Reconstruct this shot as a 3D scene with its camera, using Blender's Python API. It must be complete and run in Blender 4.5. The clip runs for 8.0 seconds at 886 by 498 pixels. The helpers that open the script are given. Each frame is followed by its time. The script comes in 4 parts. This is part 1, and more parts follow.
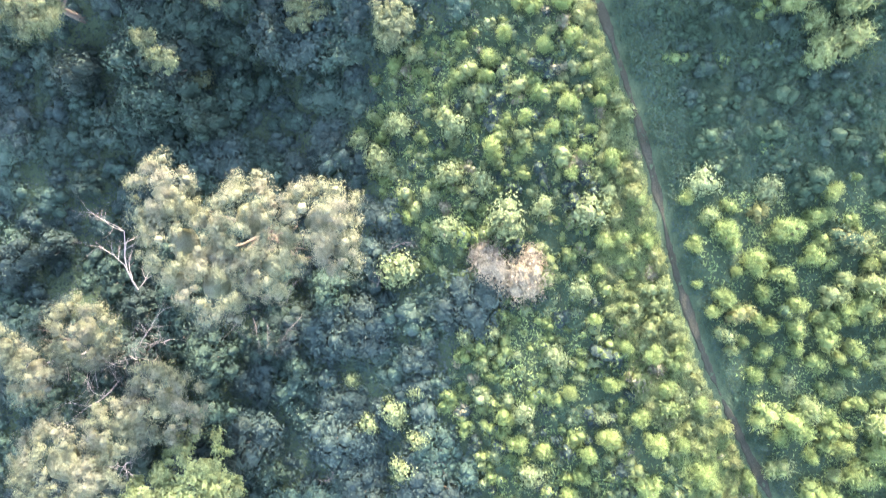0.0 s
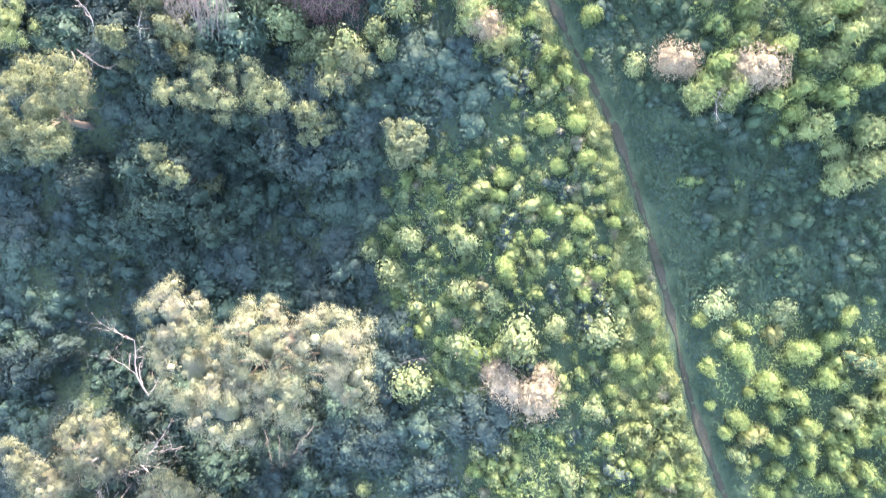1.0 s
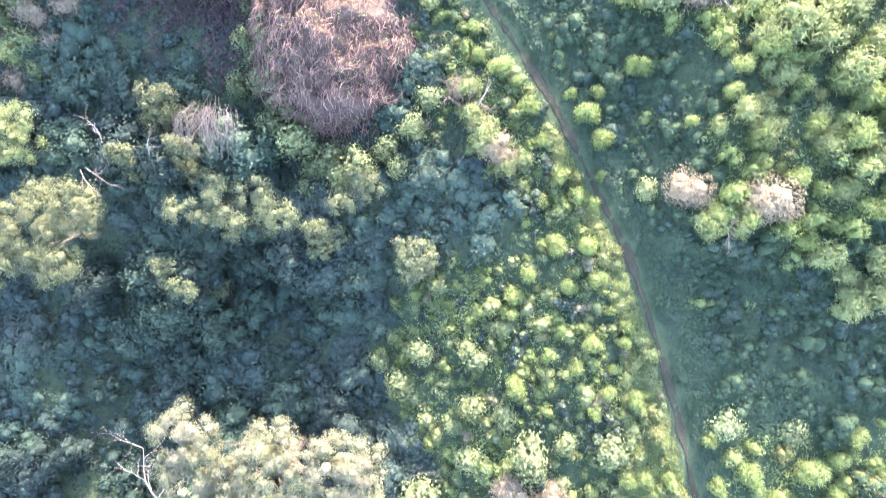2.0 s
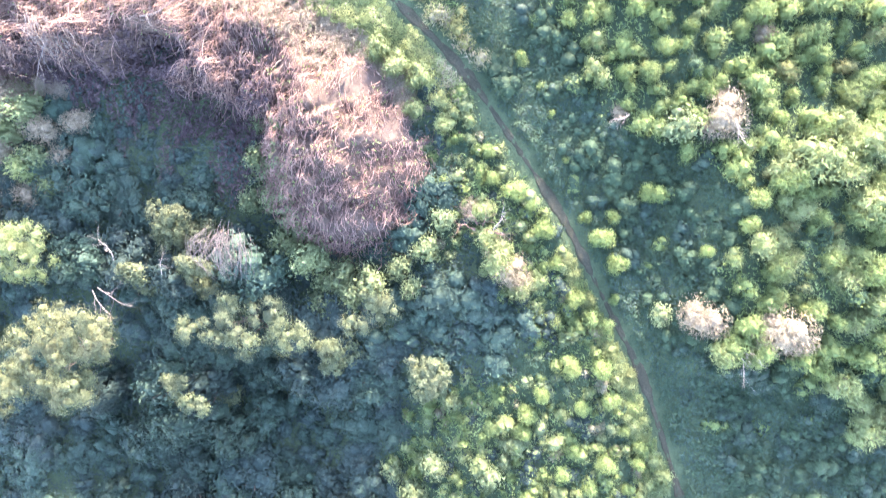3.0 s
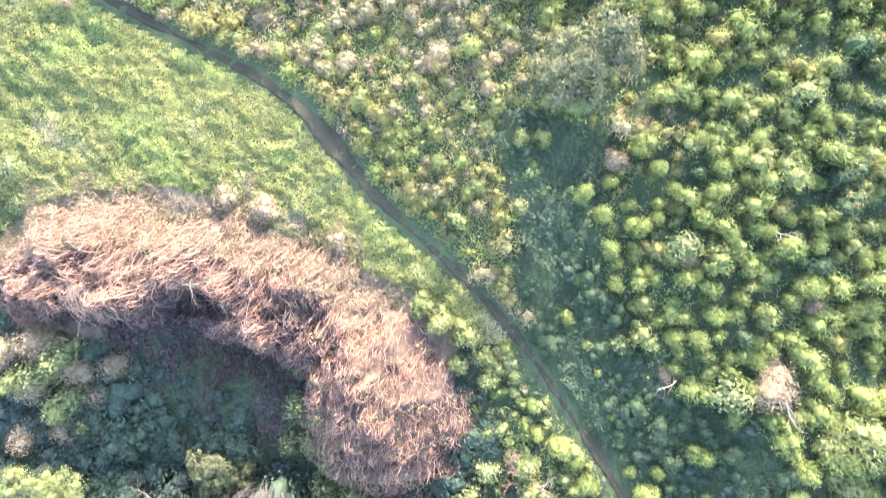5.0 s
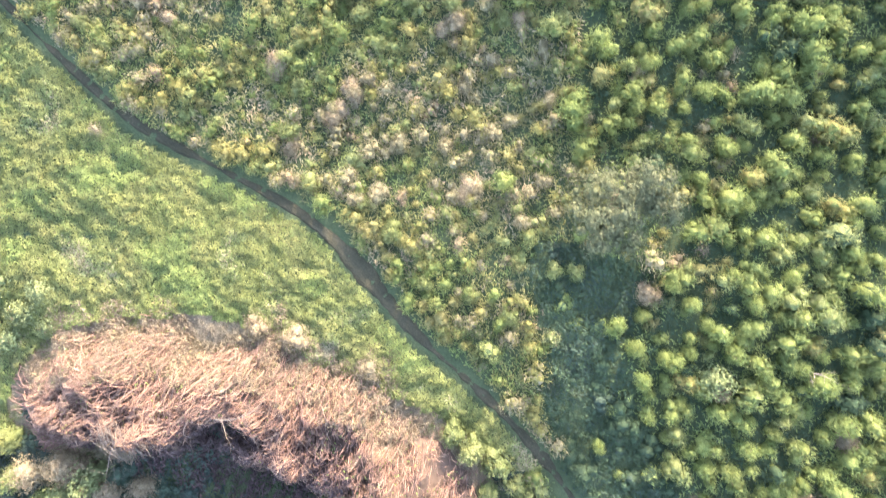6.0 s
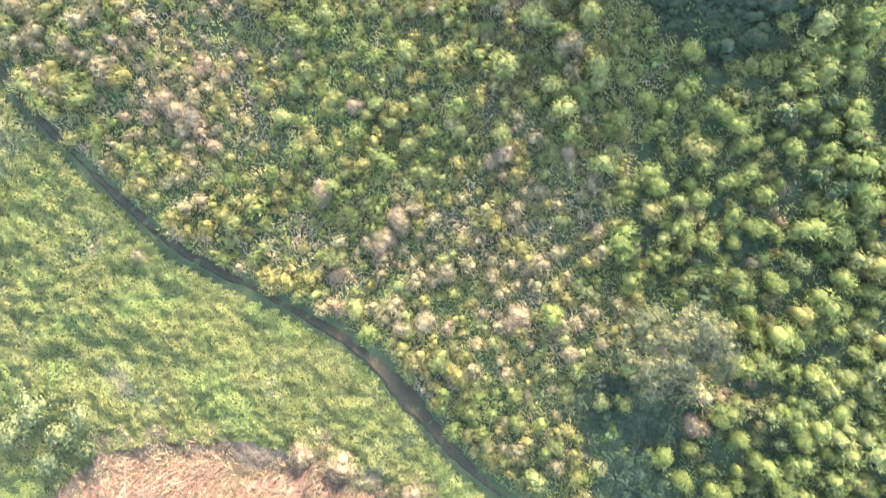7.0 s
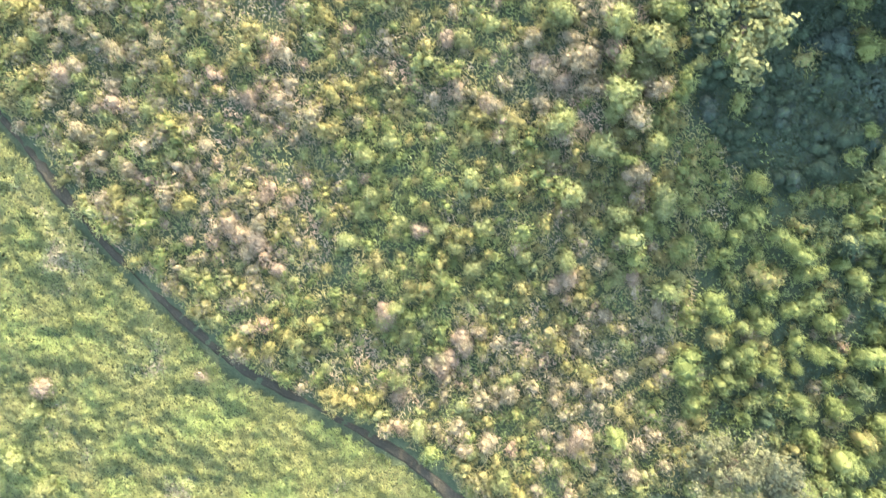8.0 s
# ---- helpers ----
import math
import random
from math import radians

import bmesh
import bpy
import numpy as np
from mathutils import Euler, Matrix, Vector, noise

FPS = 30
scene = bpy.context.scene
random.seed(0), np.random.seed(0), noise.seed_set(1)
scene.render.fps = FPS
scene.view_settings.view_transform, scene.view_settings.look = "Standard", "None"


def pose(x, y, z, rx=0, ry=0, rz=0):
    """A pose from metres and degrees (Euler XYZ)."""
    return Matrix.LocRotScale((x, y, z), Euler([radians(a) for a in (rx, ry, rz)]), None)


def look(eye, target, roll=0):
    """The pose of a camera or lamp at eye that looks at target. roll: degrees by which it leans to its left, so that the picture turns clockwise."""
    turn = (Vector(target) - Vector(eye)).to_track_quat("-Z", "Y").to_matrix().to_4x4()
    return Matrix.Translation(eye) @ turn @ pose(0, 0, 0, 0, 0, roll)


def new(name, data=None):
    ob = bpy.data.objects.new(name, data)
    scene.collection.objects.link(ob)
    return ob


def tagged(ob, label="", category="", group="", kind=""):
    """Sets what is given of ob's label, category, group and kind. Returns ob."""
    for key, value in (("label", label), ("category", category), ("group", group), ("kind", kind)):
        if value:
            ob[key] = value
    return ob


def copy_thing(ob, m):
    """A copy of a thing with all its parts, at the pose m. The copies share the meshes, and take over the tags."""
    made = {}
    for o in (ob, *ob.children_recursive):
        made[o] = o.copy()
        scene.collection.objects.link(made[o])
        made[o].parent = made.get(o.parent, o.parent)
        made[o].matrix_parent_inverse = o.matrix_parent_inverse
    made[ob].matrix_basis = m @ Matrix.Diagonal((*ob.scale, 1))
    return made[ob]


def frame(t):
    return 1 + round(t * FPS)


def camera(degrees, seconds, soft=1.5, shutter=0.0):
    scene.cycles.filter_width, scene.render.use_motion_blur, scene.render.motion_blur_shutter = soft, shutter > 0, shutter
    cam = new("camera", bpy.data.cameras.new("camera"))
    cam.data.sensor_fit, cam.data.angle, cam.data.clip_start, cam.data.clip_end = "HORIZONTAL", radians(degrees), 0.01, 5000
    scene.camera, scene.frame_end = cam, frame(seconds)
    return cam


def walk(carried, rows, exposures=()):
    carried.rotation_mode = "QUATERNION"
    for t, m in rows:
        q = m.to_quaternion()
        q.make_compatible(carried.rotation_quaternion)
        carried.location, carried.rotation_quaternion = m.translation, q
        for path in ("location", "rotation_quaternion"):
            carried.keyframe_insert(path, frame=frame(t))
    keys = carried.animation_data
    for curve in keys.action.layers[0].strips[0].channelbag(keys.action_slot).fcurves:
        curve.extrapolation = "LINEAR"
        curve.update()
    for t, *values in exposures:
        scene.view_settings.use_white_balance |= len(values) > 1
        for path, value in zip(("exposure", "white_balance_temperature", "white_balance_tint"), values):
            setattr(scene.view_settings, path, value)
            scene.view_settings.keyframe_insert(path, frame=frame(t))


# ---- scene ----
cam = camera(65.0, 8.0, soft=1.15, shutter=0.35)
# seconds, eye in metres, turn in degrees
ROWS = [
    (0.0, 0.000, 0.000, 33.628, -4.300, 5.325, 1.201),
    (0.5, -0.454, 3.044, 33.369, -4.708, 5.247, 1.283),
    (1.0, -0.859, 6.136, 33.064, -5.200, 5.202, 1.288),
    (1.5, -1.217, 9.045, 32.768, -5.455, 5.160, 1.320),
    (3.0, -2.530, 17.830, 31.827, -6.389, 4.927, 1.471),
    (3.5, -3.071, 20.806, 31.471, -6.679, 4.898, 1.516),
    (4.0, -3.654, 23.790, 31.076, -7.022, 4.856, 1.562),
    (4.5, -4.400, 26.744, 30.681, -7.321, 4.669, 1.564),
    (6.0, -6.999, 35.114, 29.675, -7.318, 4.080, 1.728),
    (6.5, -8.110, 38.012, 29.310, -7.640, 3.885, 1.841),
    (7.0, -9.450, 40.842, 28.956, -7.935, 3.693, 1.945),
    (7.5, -10.955, 43.542, 28.638, -8.041, 3.511, 2.008),
    (8.0, -12.578, 46.037, 28.490, -8.180, 3.274, 2.033),
]
# seconds, stops, white balance: the film's own exposure drifts
LIGHTNESS = [(0.0, 4.74, 6850, 20.5), (1.5, 4.86, 6700, 25.5), (3.0, 5.04, 6500, 25.5), (4.5, 4.88, 6850, 23), (6.0, 4.36, 7650, 20.5), (8.0, 4.27, 7700, 21.5)]
walk(cam, [(t, pose(*row)) for t, *row in ROWS], LIGHTNESS)

# ---- sky, sun and exposure ----
SUN_UP, SUN_TURN = 13.5, 13.0  # degrees above the horizon, degrees from +y towards +x
world = bpy.data.worlds.new("sky")
scene.world = world
world.use_nodes = True
wn = world.node_tree.nodes
sky = wn.new("ShaderNodeTexSky")
sky.sky_type, sky.sun_disc = "NISHITA", False
sky.sun_elevation, sky.sun_rotation = radians(SUN_UP), radians(SUN_TURN)
sky.air_density, sky.dust_density, sky.ozone_density = 1.0, 1.0, 1.0
wn["Background"].inputs["Strength"].default_value = 0.15
world.node_tree.links.new(sky.outputs["Color"], wn["Background"].inputs["Color"])
sun = new("sun", bpy.data.lights.new("sun", "SUN"))
sun.data.energy, sun.data.angle, sun.data.color = 1.75, radians(0.6), (1.0, 0.91, 0.71)
up, az = radians(SUN_UP), radians(SUN_TURN)
sun.matrix_world = look((math.cos(up) * math.sin(az) * 80, math.cos(up) * math.cos(az) * 80, math.sin(up) * 80), (0, 0, 0))


# ---- materials ----
def shade(name, rough=0.7, spec=0.25):
    m = bpy.data.materials.new(name)
    m.use_nodes = True
    n = m.node_tree.nodes
    b = n["Principled BSDF"]
    b.inputs["Roughness"].default_value = rough
    b.inputs["Specular IOR Level"].default_value = spec
    return m, n, m.node_tree.links, b


def ramp(n, stops):
    r = n.new("ShaderNodeValToRGB")
    while len(r.color_ramp.elements) < len(stops):
        r.color_ramp.elements.new(0.5)
    for e, (at, c) in zip(r.color_ramp.elements, stops):
        e.position, e.color = at, (*c, 1)
    return r


def noise_tex(n, links, scale, detail=3.0, rough=0.6):
    g = n.new("ShaderNodeNewGeometry")
    t = n.new("ShaderNodeTexNoise")
    t.inputs["Scale"].default_value, t.inputs["Detail"].default_value, t.inputs["Roughness"].default_value = scale, detail, rough
    links.new(g.outputs["Position"], t.inputs["Vector"])
    return t


def foliage(name, dark, mid, light, patch, glow=0.35, patchy=0.5, rough=0.65, spec=0.14):
    """Leaves: every leaf its own tint between dark and light, with patches of another tint at the scale of metres, and light shining through."""
    m, n, links, b = shade(name, rough, spec)
    g = n.new("ShaderNodeNewGeometry")
    tint = ramp(n, [(0.0, dark), (0.5, mid), (1.0, light)])
    links.new(g.outputs["Random Per Island"], tint.inputs["Fac"])
    wide = noise_tex(n, links, 0.55, 2.0)
    gate = ramp(n, [(0.45, (0, 0, 0)), (0.68, (patchy,) * 3)])
    links.new(wide.outputs["Fac"], gate.inputs["Fac"])
    mix = n.new("ShaderNodeMix")
    mix.data_type = "RGBA"
    links.new(gate.outputs["Color"], mix.inputs["Factor"])
    links.new(tint.outputs["Color"], mix.inputs["A"])
    mix.inputs["B"].default_value = (*patch, 1)
    fine = noise_tex(n, links, 22.0, 3.0, 0.7)
    lift = n.new("ShaderNodeMapRange")
    lift.inputs["From Min"].default_value, lift.inputs["From Max"].default_value = 0.3, 0.7
    lift.inputs["To Min"].default_value, lift.inputs["To Max"].default_value = 0.62, 1.38
    links.new(fine.outputs["Fac"], lift.inputs["Value"])
    bump = n.new("ShaderNodeBump")
    bump.inputs["Strength"].default_value, bump.inputs["Distance"].default_value = 0.8, 0.06
    links.new(fine.outputs["Fac"], bump.inputs["Height"])
    links.new(bump.outputs["Normal"], b.inputs["Normal"])
    ob = n.new("ShaderNodeObjectInfo")
    lot = n.new("ShaderNodeMapRange")
    lot.inputs["To Min"].default_value, lot.inputs["To Max"].default_value = 0.85, 1.15
    links.new(ob.outputs["Random"], lot.inputs["Value"])
    times = n.new("ShaderNodeMath")
    times.operation = "MULTIPLY"
    links.new(lift.outputs["Result"], times.inputs[0])
    links.new(lot.outputs["Result"], times.inputs[1])
    hsv = n.new("ShaderNodeHueSaturation")
    links.new(mix.outputs["Result"], hsv.inputs["Color"])
    links.new(times.outputs["Value"], hsv.inputs["Value"])
    links.new(hsv.outputs["Color"], b.inputs["Base Color"])
    through_leaf = n.new("ShaderNodeBsdfTranslucent")
    links.new(hsv.outputs["Color"], through_leaf.inputs["Color"])
    both = n.new("ShaderNodeMixShader")
    both.inputs["Fac"].default_value = glow
    links.new(b.outputs["BSDF"], both.inputs[1])
    links.new(through_leaf.outputs["BSDF"], both.inputs[2])
    links.new(both.outputs["Shader"], n["Material Output"].inputs["Surface"])
    return m


def woody(name, dark, light, rough=0.8, scale=14.0):
    m, n, links, b = shade(name, rough, 0.2)
    t = noise_tex(n, links, scale, 4.0)
    g = n.new("ShaderNodeNewGeometry")
    add = n.new("ShaderNodeMath")
    add.operation = "MULTIPLY_ADD"
    add.inputs[1].default_value, add.inputs[2].default_value = 0.6, -0.3
    links.new(g.outputs["Random Per Island"], add.inputs[0])
    total = n.new("ShaderNodeMath")
    links.new(add.outputs["Value"], total.inputs[0])
    links.new(t.outputs["Fac"], total.inputs[1])
    r = ramp(n, [(0.2, dark), (0.8, light)])
    links.new(total.outputs["Value"], r.inputs["Fac"])
    links.new(r.outputs["Color"], b.inputs["Base Color"])
    bump = n.new("ShaderNodeBump")
    bump.inputs["Strength"].default_value, bump.inputs["Distance"].default_value = 0.4, 0.02
    links.new(t.outputs["Fac"], bump.inputs["Height"])
    links.new(bump.outputs["Normal"], b.inputs["Normal"])
    return m


def earth(name, stops, wide=0.35, fine=7.0, depth=0.05):
    m, n, links, b = shade(name, 0.95, 0.1)
    a, c = noise_tex(n, links, wide, 5.0), noise_tex(n, links, fine, 5.0, 0.7)
    half = n.new("ShaderNodeMath")
    half.operation = "MULTIPLY_ADD"
    half.inputs[1].default_value = 0.5
    links.new(a.outputs["Fac"], half.inputs[0])
    less = n.new("ShaderNodeMath")
    less.operation = "MULTIPLY"
    less.inputs[1].default_value = 0.5
    links.new(c.outputs["Fac"], less.inputs[0])
    links.new(less.outputs["Value"], half.inputs[2])
    r = ramp(n, stops)
    links.new(half.outputs["Value"], r.inputs["Fac"])
    links.new(r.outputs["Color"], b.inputs["Base Color"])
    bump = n.new("ShaderNodeBump")
    bump.inputs["Distance"].default_value = depth
    links.new(c.outputs["Fac"], bump.inputs["Height"])
    links.new(bump.outputs["Normal"], b.inputs["Normal"])
    return m


M_GREEN = foliage("bright_green_leaves", (0.0792, 0.115, 0.0445), (0.107, 0.149, 0.0546), (0.138, 0.185, 0.0747), (0.134, 0.159, 0.0661), 0.42)
M_LIME = foliage("yellow_green_leaves", (0.085, 0.112, 0.0481), (0.118, 0.151, 0.0658), (0.155, 0.192, 0.0948), (0.125, 0.142, 0.072), 0.38)
M_MEADOW = foliage("meadow_leaves", (0.0886, 0.112, 0.045), (0.108, 0.133, 0.0535), (0.129, 0.155, 0.066), (0.128, 0.134, 0.066), 0.45)
M_WEED = foliage("yellowing_weed_leaves", (0.116, 0.12, 0.0491), (0.139, 0.145, 0.0591), (0.166, 0.171, 0.0736), (0.142, 0.142, 0.0805), 0.4)
M_STRAW = foliage("straw_weed_leaves", (0.109, 0.103, 0.0686), (0.151, 0.143, 0.095), (0.2, 0.188, 0.138), (0.13, 0.139, 0.0791), 0.32)
M_PINK = foliage("dry_pinkish_twigs_and_leaves", (0.0864, 0.0551, 0.0466), (0.116, 0.076, 0.065), (0.151, 0.103, 0.0867), (0.105, 0.0783, 0.0581), 0.12)
M_BROWN = foliage("dry_brown_weed_leaves", (0.116, 0.0913, 0.0638), (0.152, 0.122, 0.0858), (0.193, 0.158, 0.114), (0.138, 0.127, 0.077), 0.14)
M_BEIGE = foliage("withered_beige_leaves", (0.121, 0.1, 0.0725), (0.157, 0.132, 0.0963), (0.199, 0.171, 0.125), (0.141, 0.128, 0.085), 0.14)
M_BLEACH = foliage("bleached_dead_grass", (0.125, 0.106, 0.0774), (0.151, 0.131, 0.096), (0.18, 0.157, 0.12), (0.134, 0.106, 0.0824), 0.15)
M_BROAD = foliage("pale_broad_leaves", (0.0762, 0.103, 0.0524), (0.106, 0.139, 0.0722), (0.137, 0.175, 0.0956), (0.119, 0.145, 0.0722), 0.34)
# Two leaf colours darkened and blued to stand in for hazy shade.
M_DEEP = foliage("shade_darkened_forest_leaves", (0.014, 0.0282, 0.026), (0.0185, 0.0354, 0.0324), (0.0245, 0.0449, 0.0389), (0.0206, 0.034, 0.0304), 0.18, 0.5, 0.6, 0.2)
M_TEAL = foliage("shade_blued_forest_leaves", (0.0164, 0.0349, 0.027), (0.0223, 0.0448, 0.034), (0.0298, 0.0573, 0.041), (0.0254, 0.0431, 0.0349), 0.18, 0.5, 0.6, 0.2)
M_OLIVE = foliage("olive_tree_leaves", (0.0681, 0.0779, 0.0496), (0.0912, 0.102, 0.064), (0.122, 0.134, 0.0876), (0.124, 0.116, 0.097), 0.3)
M_GOLD = foliage("yellow_olive_tree_leaves", (0.0557, 0.0684, 0.0363), (0.0772, 0.0932, 0.0494), (0.105, 0.124, 0.0705), (0.0779, 0.0854, 0.0555), 0.3)
M_GREY = foliage("grey_green_tree_leaves", (0.0455, 0.0602, 0.0371), (0.0629, 0.0801, 0.0495), (0.0906, 0.108, 0.0701), (0.0906, 0.103, 0.0577), 0.2)
# Grass green lowered so that shaded low growth comes out dark enough.
M_GRASS = foliage("shade_darkened_grass_blades", (0.0218, 0.0423, 0.0263), (0.0272, 0.0526, 0.031), (0.0351, 0.0642, 0.0364), (0.0291, 0.0511, 0.0326), 0.22)
M_FROND = woody("grey_dead_fronds", (0.0574, 0.0498, 0.049), (0.119, 0.103, 0.0999))
M_BARK = woody("brown_bark", (0.035, 0.028, 0.023), (0.09, 0.072, 0.058))
M_BONE = woody("bleached_dead_wood", (0.12, 0.1, 0.096), (0.27, 0.235, 0.225))
M_STEM = woody("dead_vine_stems", (0.0704, 0.0426, 0.0381), (0.177, 0.112, 0.0969), scale=1.2)
M_REED = woody("pale_straw_stems", (0.0913, 0.0646, 0.0549), (0.175, 0.128, 0.11), scale=1.2)
# Darker than the stems on top, so gaps between them look shaded.
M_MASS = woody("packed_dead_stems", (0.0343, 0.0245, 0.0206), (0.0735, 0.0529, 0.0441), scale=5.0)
# Dead stems coloured dark purple-brown to hold the hollows' shade.
M_HEART = woody("shade_darkened_litter", (0.024, 0.0172, 0.021), (0.0744, 0.0517, 0.054), scale=4.0)
M_SOIL = earth("leafy_soil", [(0.28, (0.02, 0.034, 0.02)), (0.5, (0.04, 0.06, 0.034)), (0.7, (0.068, 0.088, 0.048))], 0.5, 11.0, 0.12)
M_TRAIL = earth("trodden_earth", [(0.3, (0.018, 0.019, 0.013)), (0.5, (0.032, 0.032, 0.023)), (0.72, (0.06, 0.056, 0.04))], 0.8, 12.0, 0.06)


# ---- the lie of the land ----
def ease(a, b, v):
    u = np.clip((v - a) / (b - a), 0, 1)
    return u * u * (3 - 2 * u)


TRAIL_Y = [-40, -14.1, -11.9, -7.6, -3.4, 1.2, 5.5, 8.9, 10.6, 12.4, 15.7, 18.7, 22.2, 25, 27.5, 29.7, 32, 33.5, 34.6, 36, 38.2, 40.6, 42.1, 45, 47, 70]
TRAIL_X = [28, 13.0, 11.8, 9.6, 8.0, 6.8, 5.35, 4.1, 3.1, 2.1, 0.35, -1.8, -4.3, -7.2, -10.3, -12.05, -14.2, -16.9, -19.6, -22.6, -25.1, -27.7, -29.2, -31.4, -33.3, -50]


def worn(y):
    """How wide the trail is trodden, beside its upper stretch."""
    return 0.62 + 0.22 * ease(23.0, 30.0, y) * ease(37.0, 31.5, y)


def trail_x(y):
    return np.interp(y, TRAIL_Y, TRAIL_X)


def off_trail(x, y):
    """How far a place lies from the middle of the trail."""
    slope = (trail_x(y + 0.5) - trail_x(y - 0.5)) / 1.0
    return np.abs(x - trail_x(y)) / np.sqrt(1 + slope**2)


def land(x, y):
    """Height of the ground: level, with a wooded hollow on the west, a bank on the east and a pit under the thicket's edge."""
    x, y = np.asarray(x, float), np.asarray(y, float)
    z = -2.7 * ease(-2.0, -13.0, x) * ease(22.0, 12.0, y) * (1 - 0.45 * ease(-18, -30, x)) * (1 - 0.55 * ease(6.0, 9.5, y)) * (1 - 0.4 * ease(-4.0, -8.0, y))
    z = z - 0.5 * ease(2.0, -4.0, x) * ease(12.0, 4.0, y)
    z = z + 0.55 * np.exp(-(((x + 20) / 7) ** 2) - ((y - 28) / 4) ** 2)
    z = z + 1.3 * ease(3.5, 8.0, x) * ease(7.5, 11.5, y) * ease(22.5, 16.5, y)
    z = z + 0.45 * ease(0.0, 4.5, x) * ease(17.0, 21.0, y) * ease(35.0, 29.0, y)
    z = z - 0.55 * ease(-25.0, -17.0, x) * ease(31.0, 37.0, y)
    z = z - 0.55 * ease(8.0, 13.0, x) * ease(4.0, -1.0, y)
    z = z - 1.3 * np.exp(-(((x + 16.5) / 3.2) ** 2) - ((y - 20.2) / 1.5) ** 2)
    z = z + 0.09 * np.sin(0.9 * x + 0.4 * y) * np.sin(0.7 * y - 0.3 * x) + 0.05 * np.sin(2.3 * x + 1.0) * np.sin(2.1 * y)
    off = off_trail(x, y)
    return z - 0.14 * np.exp(-((off / 0.5) ** 2))


def canopy(x, y):
    """Height to which the wood's crowns grow."""
    z = np.interp(y, [-18, -8, -4, 1, 3.5, 6, 10, 13, 15.5, 18, 21], [-0.6, -0.3, -0.8, -2.1, -2.2, -1.3, 0.2, 1.0, 0.7, 0.0, -0.2])
    z = z + 1.2 * ease(-14.5, -18.0, x) * np.exp(-(((y - 6) / 2.5) ** 2))
    return z - 1.0 * ease(-9.0, -5.5, x) * np.exp(-(((y - 10.5) / 3) ** 2)) + 1.5 * ease(-9.0, -5.0, x) * np.exp(-(((y - 3) / 4) ** 2))


# ---- mesh tools ----
def mesh_of(name, verts, faces, mats, which=None):
    """A mesh from arrays: faces all with the same number of corners; which: the material of each face."""
    me = bpy.data.meshes.new(name)
    verts, faces = np.asarray(verts, np.float32), np.asarray(faces, np.int32)
    k = faces.shape[1]
    me.vertices.add(len(verts))
    me.vertices.foreach_set("co", verts.ravel())
    me.loops.add(faces.size)
    me.loops.foreach_set("vertex_index", faces.ravel())
    me.polygons.add(len(faces))
    me.polygons.foreach_set("loop_start", np.arange(0, faces.size, k, dtype=np.int32))
    if which is not None:
        me.polygons.foreach_set("material_index", np.asarray(which, np.int32))
    me.update(calc_edges=True)
    for m in mats if isinstance(mats, (list, tuple)) else [mats]:
        me.materials.append(m)
    return me


def joined(pieces):
    """One (verts, faces) from several."""
    vs, fs, at = [], [], 0
    for v, f in pieces:
        vs.append(v)
        fs.append(f + at)
        at += len(v)
    return np.concatenate(vs), np.concatenate(fs)


def unit(v):
    return v / np.maximum(np.linalg.norm(v, axis=-1, keepdims=True), 1e-9)


def leaves(rng, at, normal, way, long, wide, broad=False):
    """Leaves at the given places, lying square to normal and pointing along way: single pointed blades, or broad folded ones."""
    n = len(at)
    normal = unit(normal)
    way = unit(way - (way * normal).sum(1, keepdims=True) * normal)
    side = np.cross(normal, way)
    long = (long * rng.uniform(0.6, 1.35, n))[:, None]
    wide = (wide * rng.uniform(0.7, 1.3, n))[:, None]
    k = np.arange(n)[:, None]
    if not broad:
        v = np.stack([at - way * long / 2 - side * wide / 2, at - way * long * 0.3 + side * wide / 2, at + way * long / 2], 1)
        return v.reshape(-1, 3), 3 * k + [[0, 1, 2]]
    fold = rng.uniform(0.05, 0.3, n)[:, None] * wide
    v = np.stack([at - way * long / 2, at + side * wide / 2 + normal * fold, at + way * long / 2 - normal * fold, at - side * wide / 2 + normal * fold], 1)
    return v.reshape(-1, 3), np.concatenate([4 * k + [[0, 2, 1]], 4 * k + [[0, 3, 2]]], 1).reshape(-1, 3)


def tube(points, radii, sides=4):
    """A tapering tube along points, with pointed end."""
    p, r = np.asarray(points, float), np.asarray(radii, float)
    d = unit(np.gradient(p, axis=0))
    a = unit(np.cross(d, np.where(np.abs(d[:, 2:3]) > 0.9, [[1.0, 0, 0]], [[0, 0, 1.0]])))
    b = np.cross(d, a)
    ang = np.arange(sides) * 2 * math.pi / sides
    ring = p[:, None] + r[:, None, None] * (np.cos(ang)[None, :, None] * a[:, None] + np.sin(ang)[None, :, None] * b[:, None])
    f = []
    for i in range(len(p) - 1):
        for j in range(sides):
            k = (j + 1) % sides
            f.append((i * sides + j, i * sides + k, (i + 1) * sides + k, (i + 1) * sides + j))
    return ring.reshape(-1, 3), np.array(f)


